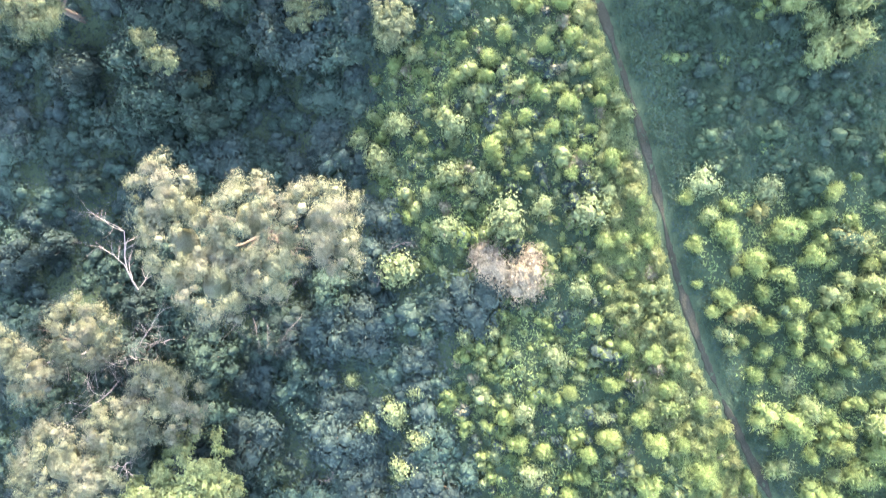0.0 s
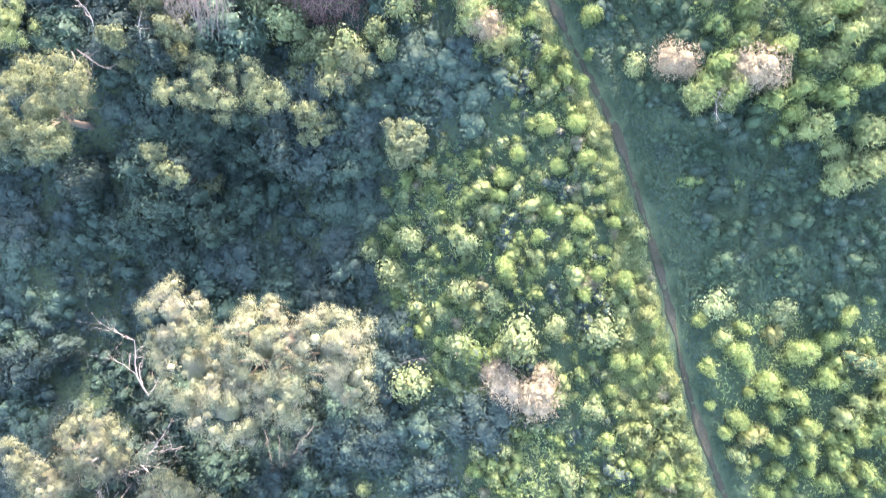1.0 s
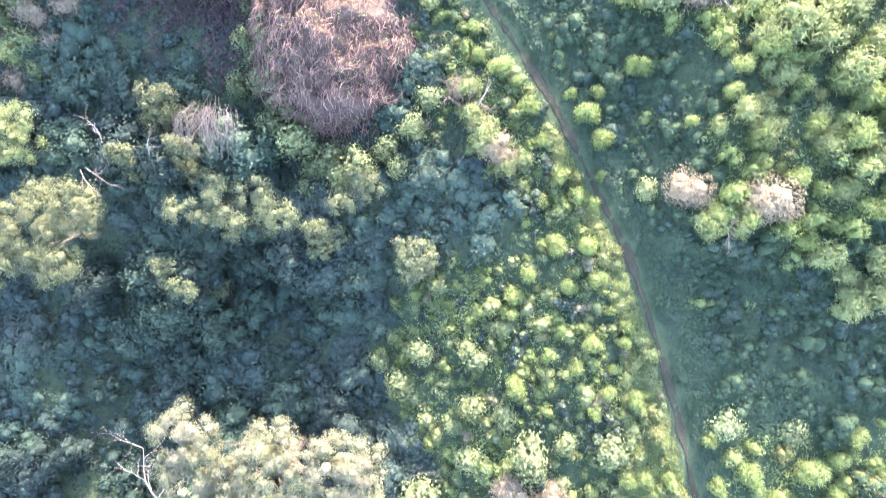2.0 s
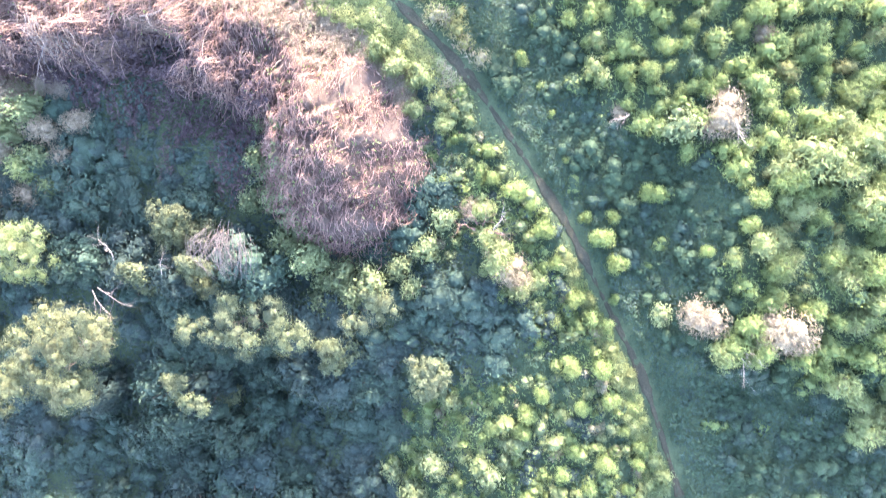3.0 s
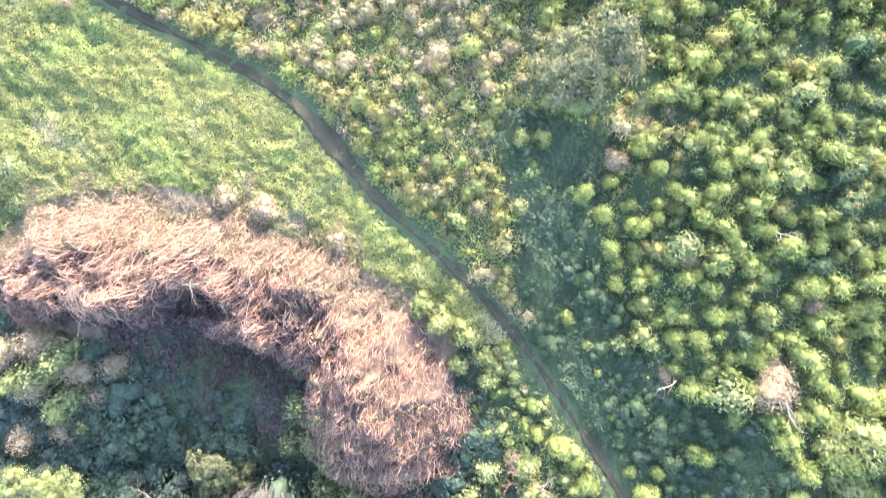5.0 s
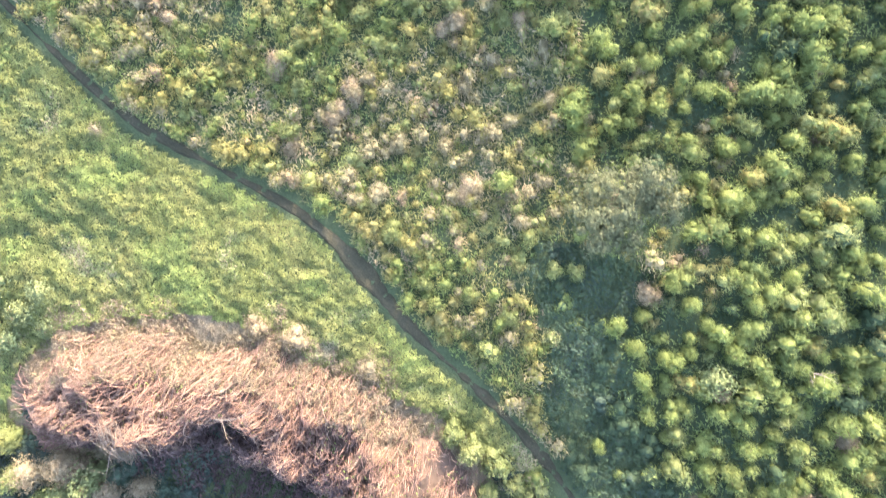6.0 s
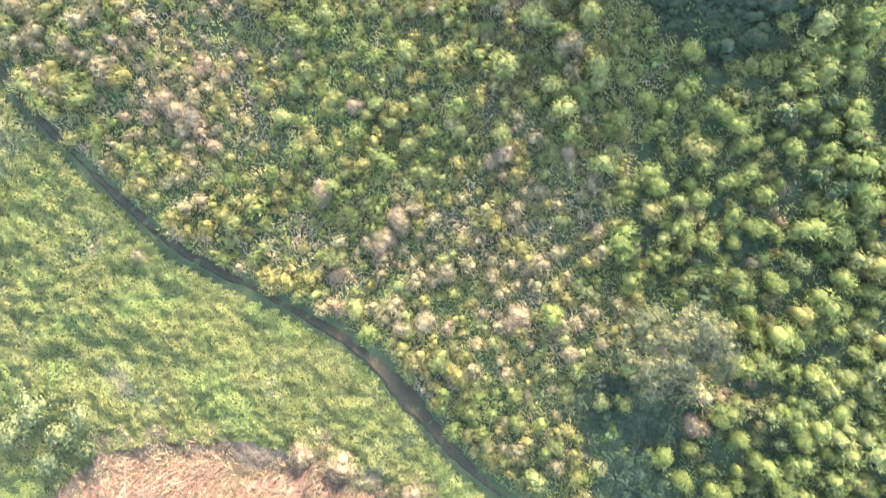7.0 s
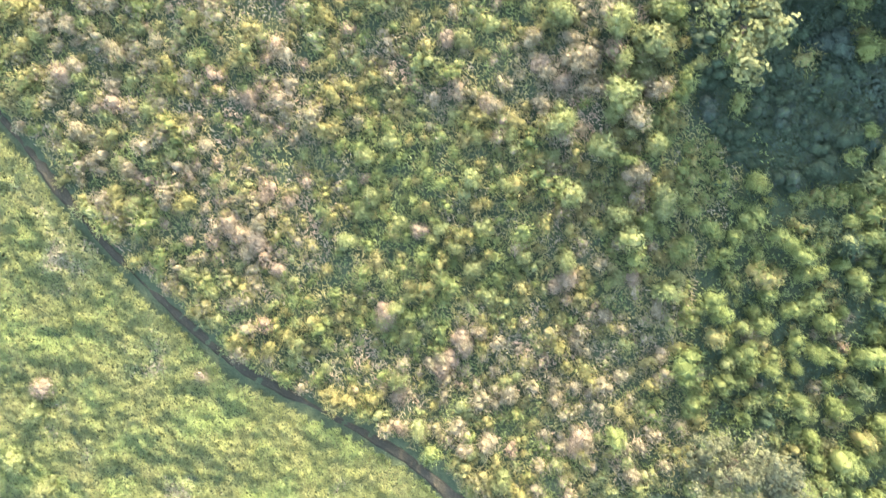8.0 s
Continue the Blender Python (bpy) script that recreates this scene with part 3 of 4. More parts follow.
for k, (x, y, r, top) in enumerate([(-17.8, 15.0, 0.9, 1.7), (-16.7, 12.8, 0.75, 1.5), (-10.4, 9.2, 0.65, 1.0), (-16.9, 6.1, 0.6, 0.9), (-17.9, 7.1, 0.55, 0.9), (-5.9, 8.4, 0.7, 0.8), (-19.5, 12.5, 0.6, 1.6)]):
    tree("sapling", "slender yellow-green sapling rising out of the shade", M_GOLD, [(x, y, 0.8 * r), (x + 0.6 * r, y + 0.4 * r, 0.5 * r), (x - 0.5 * r, y + 0.6 * r, 0.5 * r)], top, 40 + k, 70, 0.12, 0.07, 0.26, skirt=[(x, y - 0.8 * r, 1.2 * r), (x + 0.9 * r, y - 0.4 * r, r)])
for k, (x, y, r, top) in enumerate([(-1.2, 54.9, 1.1, 2.8), (0.3, 55.1, 1.5, 3.0), (1.8, 55.0, 1.5, 3.0), (3.3, 55.0, 1.3, 2.9), (6.4, 54.8, 1.6, 1.3), (9.8, 54.2, 1.7, 1.3)]):
    tree("tree", "dark green tree at the edge of the weeds", M_GREY, [(x, y, r), (x + 0.8 * r, y + 0.6 * r, 0.9 * r), (x - 0.7 * r, y + 0.5 * r, 0.9 * r)], top, 50 + k, 45, 0.26, 0.13, skirt=[(x, y + 0.3, 1.2 * r), (x + r, y + 0.6, r)], core=0.95)

tree("young_tree", "young tree with large pale sunlit leaves", M_LIME, [(-3.1, 50.4, 0.75), (-3.2, 49.2, 0.5), (-2.6, 51.4, 0.6), (-4.2, 51.6, 0.6), (-2.2, 50.6, 0.5)], 2.6, 56, 40, 0.22, 0.15, 0.34, broad=True)


# ---- dead wood ----
def dead_branch(label, x, y, z, way, long, thick, seed, levels=3, forks=3, mat=None):
    rng = np.random.default_rng(seed)
    ob = new("dead_branch")
    ob.location = (x, y, z)
    tagged(ob, label, "branch", "bare dead branches")
    p, d = np.zeros(3), unit(np.array(way, float))
    pts, rad = [p.copy()], [thick]
    for i in range(6):
        d = unit(d + rng.normal(0, 0.17, 3) * [1, 1, 0.6])
        p = p + d * long / 6
        pts.append(p.copy())
        rad.append(thick * (1 - 0.12 * (i + 1)))
    bough = part("bough", mesh_of("bough", *tube(pts, rad, 5), mat or M_BONE), ob)
    for i in range(1, 7):
        for _ in range(1 if i < 6 else 2):
            v, f = joined(branches(rng, pts[i], unit(d + rng.normal(0, 0.75, 3)), long * rng.uniform(0.3, 0.55), 0.7 * rad[i], levels - 1, forks, 0.17, 3))
            part("twig", mesh_of("twig", v, f, mat or M_BONE), bough)


BARE = [
    (-19.8, -9.2, -1.6, 1.0, 0.9, 0.6, 3.4), (-19.9, -9.0, -1.6, 0.6, 0.9, 0.8, 3.0), (-20.1, -9.0, -1.6, 0.1, 0.8, 1.0, 2.8), (-19.8, -9.3, -1.6, 1.2, 0.4, 0.6, 3.2), (-20.2, -9.4, -1.4, -0.5, 0.2, 0.9, 2.6),
    (-20.0, -9.6, -1.4, 0.1, -0.8, 0.9, 2.8), (-20.4, -9.6, -1.4, -0.6, -0.9, 0.9, 2.6), (-21.8, -8.6, -0.6, -0.9, -0.5, 0.7, 2.4), (-19.2, -6.0, -1.8, -1.1, 1.2, 0.8, 4.2), (-19.0, -14.0, 0.6, 0.3, 0.4, 0.6, 1.6),
]
for k, row in enumerate(BARE):
    dead_branch("bleached bare dead branch with forked twigs", *row[:3], row[3:6], row[6], 0.025 + 0.009 * row[6], 60 + k, 4)
TWIGGY = [
    (-13.6, -4.6, 1.9, 0.3, -0.7, 0.1, 1.8), (-12.8, -4.8, 1.9, 0.5, -0.6, 0.2, 1.8), (-12.2, -4.6, 1.9, 0.8, -0.3, 0.2, 1.8), (-13.2, -6.2, 0.4, 0.0, -0.8, 0.3, 1.8), (-12.5, -6.3, 0.3, 0.4, -0.8, 0.3, 1.8), (-11.9, -6.6, 0.0, 0.2, -0.9, 0.3, 1.6),
    (-10.8, -5.4, 0.2, 0.3, 0.9, 0.6, 1.6), (-10.2, -6.2, -0.4, -0.8, -0.9, 0.5, 2.0), (-10.6, -4.4, 0.6, -0.3, -0.9, 0.3, 1.4), (-5.8, -2.8, -0.2, 0.9, 0.6, 0.6, 2.0), (-6.4, -4.6, -0.4, 0.2, 0.8, 0.7, 1.4), (6.1, -12.3, 0.3, 0.1, 0.7, 0.8, 1.1), (-9.1, -15.0, -0.9, 0.3, 0.6, 0.9, 1.5),
]
for k, row in enumerate(TWIGGY):
    dead_branch("grey leafless twigs hanging among leaves", *row[:3], row[3:6], 0.8 * row[6], 0.008 + 0.005 * row[6], 75 + k, 4 if k < 9 else 3, 4, M_FROND)
MORE_BARE = [
    (-21.2, 11.9, 1.7, 0.3, -1.0, 0.3, 1.5), (-21.0, 12.0, 1.6, 1.0, -0.9, 0.1, 1.6), (-22.6, 23.6, 2.4, 0.7, -1.2, 0.1, 2.2), (-18.2, 24.0, 2.5, 1.0, 0.2, 0.2, 2.0), (7.7, 10.6, 1.5, 0.2, -1.0, 0.4, 1.2), (7.8, 10.5, 1.5, 0.9, -0.4, 0.3, 1.0),
    (2.8, 20.4, 0.8, -0.5, -0.9, 0.6, 0.8), (-20.6, 13.2, 0.9, 0.2, 1.0, 0.6, 1.2), (-18.2, 12.6, 1.0, 0.3, 0.9, 0.4, 1.0), (6.8, 20.2, 2.2, 0.3, -1.0, 0.1, 1.0), (-2.9, 15.2, 0.9, 0.5, 0.6, 0.6, 1.2), (6.0, 27.0, 1.1, 1.0, 0.1, 0.3, 1.1),
]
for k, row in enumerate(MORE_BARE):
    dead_branch("pale forked dead branch", *row[:3], row[3:6], 1.1 * row[6], 0.018 + 0.008 * row[6], 90 + k, 3, 4, M_FROND if k < 4 else M_BONE)

for k, row in enumerate([(-3.6, 15.4, 0.6, -0.5, 0.8, 0.5, 1.3), (-3.4, 15.3, 0.6, 0.4, 0.9, 0.6, 1.2), (-3.2, 15.2, 0.6, 0.9, -0.2, 0.6, 1.1), (-3.7, 15.2, 0.6, -0.9, 0.1, 0.6, 1.2), (-3.3, 15.0, 0.6, 0.3, -0.9, 0.6, 1.1)]):
    dead_branch("reddish-brown dead branch with dense twigs", *row[:3], row[3:6], row[6], 0.03, 110 + k, 3, 4, M_STEM)

# hanging bunches of bleached dead fronds
def dead_fronds(label, x, y, z, bunches, count, seed, mat):
    """Bunches of drooping strands: each (foot x, foot y, top x from, top x to, top y)."""
    rng = np.random.default_rng(seed)
    ob = tagged(new("dead_frond_cluster"), label, "dead plant")
    ob.location = (x, y, z)
    for fx, fy, t0, t1, ty in bunches:
        for _ in range(count):
            a, b, y1 = rng.uniform(t0, t1), fx + rng.normal(0, 0.1), fy + rng.normal(0, 0.2)
            y0 = ty + rng.normal(0, 0.22) - 0.3 * (a - (t0 + t1) / 2) ** 2
            cut, k = rng.uniform(0.75, 1.0), np.linspace(0, 1, 7)
            k = k * cut
            bow = 0.35 * np.sin(k * 3.14) * (1 if a > (t0 + t1) / 2 else -1) * rng.uniform(0.1, 1.4)
            p = np.stack([a + (b - a) * k + bow, y0 + (y1 - y0) * k, 0.35 * np.sin(k * 2.6) - 0.8 * k**2 + rng.normal(0, 0.14)], 1)
            p[:, :2] += np.cumsum(rng.normal(0, 0.06, (7, 2)), 0)
            part("frond", mesh_of("frond", *tube(p, 0.011 * rng.uniform(0.5, 1.3) * np.array([0.5, 0.8, 1, 1, 0.9, 0.7, 0.4]), 3), mat), ob)


dead_fronds("cluster of drooping bleached grey dead fronds", -14.9, 14.3, 1.9, [(-0.3, -1.7, -1.6, 0.4, 0.5), (0.9, -1.6, -0.2, 1.2, 0.6), (-1.5, -0.9, -1.0, 0.4, 0.7), (0.3, -1.8, -0.6, 0.8, 0.4)], 26, 71, M_FROND)
dead_fronds("grey tuft of dead fronds hanging from the thicket", -21.9, 23.3, float(top_at(np.array(-21.9), np.array(23.3))) + 0.35, [(0.7, -1.2, -0.8, 0.3, 0.5), (0.2, -1.0, -0.9, -0.1, 0.6), (1.1, -0.7, -0.2, 0.7, 0.3)], 16, 72, M_FROND)


# ---- bushes and weeds, one by one ----
rng = np.random.default_rng(5)
GREEN = [bush_kind("green_shrub", "rounded bright green shrub with fine feathery leaves", "shrub", M_GREEN, 100 + k, 1300, 2.1, 0.34, 0.05, "green shrubs on the slope", lumps=6, fuzz=0.3) for k in range(6)]
LIME = [bush_kind("weed_clump", "low yellow-green clump of weeds", "weed clump", M_LIME, 110 + k, 900, 1.7, 0.3, 0.055, "weed clumps by the footpath", loose=0.18, core=0.76, fuzz=0.4) for k in range(4)]
STRAW = [bush_kind("straw_clump", "sun-bleached straw-coloured clump of tall weeds", "weed clump", M_STRAW, 115 + k, 850, 1.6, 0.3, 0.055, "bleached weed clumps", loose=0.22, core=0.7, fuzz=0.4) for k in range(3)]
BROAD = [bush_kind("broadleaf_shrub", "pale green shrub with large glossy leaves", "shrub", M_BROAD, 120 + k, 1000, 1.2, 0.135, 0.095, "broad-leaved shrubs", loose=0.25, lumps=8, core=0.68, rough=0.33, spiky=0.0, broad=True) for k in range(3)]
DRY = [bush_kind("dry_shrub", "dried beige-brown shrub with withered leaves", "shrub", M_BEIGE, 130 + k, 3000, 1.0, 0.14, 0.03, "withered shrubs", loose=0.26, lumps=9, core=0.72, rough=0.4, spiky=0.2) for k in range(3)]
WOOD = [bush_kind("forest_shrub", "understorey tree with a knobbly crown, leaves tinted dark blue-green for shade", "bush", M_DEEP if k < 3 else M_TEAL, 140 + k, 1900, 0.95, 0.105, 0.052, "bushes in the wooded hollow", lumps=16, core=0.68, loose=0.18, spiky=0.25, knobs=(0.24, 0.46)) for k in range(6)]

# east, radius in metres
SHRUB_A = [
    (3.4, -14.4, 0.67), (7.1, -13.6, 0.92), (3.9, -13.5, 0.59), (11.8, -13.3, 0.51), (9.7, -13.2, 0.91), (16.8, -12.8, 1.04), (4.2, -12.4, 0.67), (2.0, -12.2, 0.59),
    (14.8, -12.1, 0.55), (0.9, -12.0, 0.68), (7.4, -11.7, 0.91), (8.6, -11.6, 0.65), (5.2, -11.5, 0.74), (16.0, -11.5, 0.62), (13.2, -11.3, 0.56), (17.4, -10.8, 0.62),
    (14.2, -10.7, 0.70), (6.7, -10.5, 0.65), (15.4, -9.9, 0.50), (9.3, -9.6, 0.57), (16.8, -9.3, 0.49), (3.2, -9.3, 0.66), (5.1, -9.0, 0.58), (7.7, -8.9, 0.65),
    (12.0, -8.2, 0.63), (3.7, -8.0, 0.48), (13.1, -7.6, 0.45), (7.1, -7.3, 0.65), (15.7, -7.2, 0.54), (5.8, -7.1, 0.65), (13.7, -6.9, 0.50), (11.3, -6.6, 0.45),
]
SHRUB_B = [
    (12.4, -5.9, 0.63), (4.3, -5.8, 0.47), (15.1, -5.5, 0.62), (16.1, -5.5, 0.49), (9.8, -5.3, 0.51), (13.6, -4.9, 0.62), (10.3, -4.4, 0.71), (12.1, -4.2, 0.62),
    (9.0, -4.0, 0.36), (5.9, -3.5, 0.41), (4.3, -3.4, 0.47), (10.8, -3.3, 0.45), (11.5, -2.9, 0.87), (5.4, -2.8, 0.47), (16.7, -2.8, 0.53), (14.4, -2.4, 0.69),
    (8.7, -2.1, 0.56), (4.6, -2.1, 0.65), (6.6, -2.0, 0.51), (5.3, -1.8, 0.57), (10.2, -1.4, 0.88), (16.1, -1.2, 0.44), (12.9, -1.2, 1.04), (14.2, -0.6, 0.73),
    (6.0, -0.0, 0.56), (8.3, 0.1, 0.51), (14.8, 0.5, 0.68), (2.9, 1.1, 0.52), (15.9, 1.2, 0.36), (4.7, 1.8, 0.64), (3.4, 2.1, 0.57), (-0.8, 2.3, 0.79),
]
SHRUB_C = [
    (2.0, 3.2, 0.57), (3.8, 3.3, 0.46), (15.3, 3.6, 0.72), (0.7, 3.8, 0.52), (2.8, 4.5, 0.72), (4.1, 4.5, 0.51), (11.3, 4.5, 0.74), (1.2, 5.0, 0.57),
    (14.5, 5.1, 0.53), (16.1, 5.6, 0.67), (-1.2, 5.7, 0.58), (8.8, 5.8, 0.55), (3.5, 6.0, 0.46), (13.4, 6.3, 0.72), (-1.0, 6.5, 0.73), (1.5, 7.1, 0.65),
    (2.7, 7.5, 0.64), (-0.4, 7.5, 0.65), (15.5, 8.3, 0.59), (0.9, 9.1, 0.71), (2.2, 9.1, 0.76), (13.3, 9.2, 0.58), (11.6, 9.6, 0.66), (0.1, 10.9, 0.56),
    (2.4, 11.0, 0.50), (2.7, 12.2, 0.37), (0.8, 12.2, 0.63), (10.7, 12.3, 0.70), (9.2, 13.0, 0.59), (-0.0, 13.7, 0.50), (4.1, 13.8, 0.29), (2.7, 13.9, 0.69),
]
SHRUB_D = [
    (11.2, 14.6, 0.69), (6.4, 14.6, 0.52), (1.9, 14.9, 0.74), (-0.7, 15.3, 0.70), (12.9, 15.4, 0.46), (1.3, 15.9, 0.44), (7.8, 15.9, 0.59), (2.5, 16.0, 0.48),
    (10.8, 16.3, 0.58), (-1.2, 16.4, 0.55), (8.2, 16.9, 0.70), (-1.9, 17.0, 0.70), (4.1, 17.0, 0.72), (-3.0, 17.5, 0.55), (0.3, 18.4, 0.29), (-3.3, 18.7, 0.50),
    (11.4, 19.7, 0.45), (8.9, 20.3, 0.57), (-0.5, 20.4, 0.29), (12.7, 20.4, 0.56), (9.5, 21.3, 0.50), (11.7, 21.4, 0.90), (6.0, 21.4, 0.58), (-1.0, 21.5, 0.36),
    (4.9, 21.5, 0.51), (2.4, 22.2, 0.47), (3.6, 22.2, 0.70), (10.7, 22.3, 0.45), (5.9, 22.3, 0.42), (-1.9, 22.8, 0.48), (6.1, 23.0, 0.35), (4.2, 23.2, 0.65),
]
SHRUB_E = [
    (0.9, 23.5, 0.47), (3.7, 23.9, 0.33), (10.3, 23.9, 0.78), (7.2, 24.1, 0.57), (11.4, 24.1, 0.44), (5.2, 24.1, 0.51), (0.1, 24.4, 0.52), (4.2, 24.5, 0.35),
    (-1.4, 24.5, 0.43), (8.0, 24.8, 0.90), (3.4, 24.9, 0.42), (1.3, 25.0, 0.47), (6.4, 25.1, 0.46), (2.2, 25.6, 0.58), (-0.2, 25.8, 0.59), (5.0, 25.9, 0.46),
    (9.9, 25.9, 0.56), (7.2, 26.0, 0.56), (9.0, 26.0, 0.40), (8.1, 26.4, 0.58), (11.9, 26.6, 0.66), (4.6, 26.6, 0.57), (0.9, 26.9, 0.70), (6.0, 27.0, 0.50),
    (8.5, 27.1, 0.56), (10.7, 27.3, 0.44), (1.6, 27.3, 0.58), (-0.7, 27.4, 0.70), (6.9, 27.5, 0.50), (3.4, 27.5, 0.64), (2.5, 27.7, 0.46), (-1.5, 28.2, 0.65),
]
SHRUB_F = [
    (2.2, 28.5, 0.57), (-0.4, 28.8, 0.51), (7.8, 29.0, 0.49), (5.1, 29.1, 0.50), (1.5, 29.4, 0.59), (4.1, 29.5, 0.63), (6.8, 29.9, 0.58), (0.7, 30.1, 0.55),
    (5.4, 30.6, 0.58), (3.1, 30.7, 0.50), (8.0, 31.2, 0.53), (6.6, 31.8, 0.49), (5.5, 32.0, 0.44), (2.8, 32.1, 0.56), (7.8, 33.0, 0.48), (3.3, 33.5, 0.62),
    (4.6, 33.8, 0.44), (1.7, 34.6, 0.49), (6.3, 34.8, 0.52), (2.4, 35.9, 0.66), (3.3, 36.0, 0.48), (1.0, 36.2, 0.49), (7.2, 36.2, 0.39), (0.4, 36.7, 0.44),
    (4.9, 37.2, 0.43), (-1.1, 37.5, 0.67), (0.7, 37.5, 0.48), (1.6, 38.2, 0.61), (5.4, 38.8, 0.39), (6.9, 39.1, 0.38), (-0.7, 39.2, 0.62), (-2.5, 39.6, 0.62),
]
SHRUB_G = [
    (-1.1, 39.8, 0.53), (0.9, 39.9, 0.44), (2.4, 40.0, 0.43), (3.9, 40.9, 0.47), (0.7, 41.5, 0.56), (1.3, 41.5, 0.47), (-1.1, 41.7, 0.39), (2.1, 41.9, 0.47),
    (3.2, 42.0, 0.43), (5.3, 42.3, 0.38), (0.0, 42.6, 0.54), (4.5, 43.3, 0.42), (-1.7, 43.4, 0.43), (2.5, 44.9, 0.42), (-1.6, 45.0, 0.65), (2.6, 47.3, 0.46),
]
SHRUB_C = [p for p in SHRUB_C if not (p[0] > 7.5 and 2.0 < p[1] < 9.3)]
SHRUBS = (SHRUB_A, SHRUB_B, SHRUB_C, SHRUB_D, SHRUB_E, SHRUB_F, SHRUB_G,)
CLUMP_A = [
    (-8.9, 27.8, 0.39), (-6.0, 28.4, 0.48), (-7.7, 29.3, 0.43), (-9.7, 29.7, 0.43), (-31.3, 30.4, 0.65), (-4.2, 30.5, 0.47), (-3.3, 30.5, 0.47), (-5.6, 30.9, 0.42),
    (-32.8, 31.6, 0.57), (-11.2, 31.9, 0.60), (-5.7, 32.6, 0.52), (-12.9, 33.3, 0.48), (-11.9, 33.5, 0.60), (-7.7, 33.7, 0.52), (-14.8, 33.9, 0.53), (-31.9, 34.0, 0.56),
    (-4.9, 34.3, 0.46), (-9.1, 35.6, 0.47), (-11.0, 35.7, 0.59), (-15.8, 36.0, 0.58), (-14.4, 36.7, 0.43), (-6.4, 36.8, 0.46), (-3.2, 36.9, 0.41), (-13.9, 37.0, 0.43),
    (-4.8, 37.6, 0.46), (-13.0, 37.8, 0.47), (-8.3, 38.1, 0.42), (-15.4, 38.2, 0.43), (-12.4, 38.3, 0.46), (-16.5, 38.6, 0.43), (-16.1, 39.1, 0.47), (-7.2, 39.3, 0.46),
]
CLUMP_B = [
    (-15.4, 39.8, 0.38), (-12.1, 39.9, 0.47), (-24.8, 40.4, 0.44), (-6.8, 40.9, 0.41), (-4.4, 41.0, 0.45), (-12.7, 41.1, 0.57), (-22.3, 41.4, 0.53), (-8.9, 41.6, 0.55),
    (-10.7, 41.7, 0.46), (-13.5, 41.9, 0.46), (-18.2, 42.0, 0.52), (-14.6, 42.2, 0.37), (-21.8, 42.6, 0.48), (-14.2, 42.6, 0.46), (-12.4, 42.8, 0.51), (-16.0, 42.8, 0.46),
    (-7.6, 42.9, 0.36), (-5.8, 42.9, 0.40), (-27.0, 43.1, 0.53), (-17.5, 43.3, 0.52), (-17.2, 43.9, 0.55), (-11.5, 44.6, 0.45), (-27.2, 44.7, 0.52), (-8.4, 44.7, 0.40),
    (-13.1, 44.8, 0.56), (-6.8, 44.8, 0.48), (-17.4, 45.7, 0.55), (-9.8, 45.8, 0.44), (-16.3, 46.2, 0.50), (-29.3, 46.2, 0.57), (-8.1, 46.5, 0.48), (-12.9, 46.6, 0.45),
]
CLUMP_C = [
    (-11.4, 46.6, 0.44), (-26.4, 47.2, 0.42), (-7.3, 47.6, 0.56), (-12.3, 47.9, 0.49), (-10.3, 48.0, 0.48), (-27.8, 48.1, 0.42), (-8.6, 48.7, 0.48), (-29.4, 48.9, 0.47),
    (-6.3, 49.2, 0.60), (-10.2, 49.2, 0.48), (-27.8, 49.6, 0.46), (-4.2, 49.6, 0.42), (-8.3, 49.7, 0.43), (-7.2, 49.8, 0.64), (-30.8, 50.0, 0.47), (-26.8, 50.3, 0.46),
    (-29.6, 50.3, 0.51), (-13.5, 50.4, 0.55), (-10.7, 50.5, 0.54), (-9.2, 50.5, 0.47), (-6.2, 50.8, 0.59), (-12.5, 50.9, 0.44),
]
CLUMPS = (CLUMP_A, CLUMP_B, CLUMP_C,)
BROAD_LEAF_A = [
    (-4.8, -13.9, 0.84), (1.5, -13.5, 0.75), (-4.0, -12.2, 0.69), (-6.8, -11.8, 0.62), (-5.4, -11.1, 0.83), (1.1, -10.5, 0.67), (4.8, -10.5, 0.47), (-4.3, -10.0, 0.61),
    (-7.7, -9.6, 0.50), (13.4, -8.6, 0.55), (2.4, -7.7, 0.74), (-1.9, -6.8, 0.59), (-0.6, -6.5, 0.54), (3.6, -4.3, 0.65), (-5.3, -3.9, 1.23), (-2.9, -1.6, 0.94),
    (0.1, -1.0, 1.18), (3.8, -0.7, 0.98), (1.6, -0.4, 0.65), (-3.7, -0.1, 0.59), (12.1, 0.6, 0.93), (-1.3, 0.7, 0.74), (9.0, 0.8, 0.87), (-2.9, 1.0, 0.80),
    (-6.4, 1.6, 0.95), (-7.5, 2.6, 0.68), (-2.7, 3.3, 0.74), (-5.4, 3.4, 0.80), (-1.9, 5.0, 0.52), (-4.6, 6.7, 0.58), (14.2, 7.7, 0.76), (-6.0, 7.9, 0.75),
]
BROAD_LEAF_B = [
    (-11.0, 11.3, 0.92), (4.7, 11.6, 0.67), (-11.2, 13.9, 0.78), (-2.7, 14.3, 0.79), (-14.4, 16.1, 0.73), (9.6, 17.6, 0.64), (10.0, 18.7, 1.02),
    (5.0, 20.0, 0.93), (2.8, 26.2, 0.92),
]
BROADS = (BROAD_LEAF_A, BROAD_LEAF_B,)
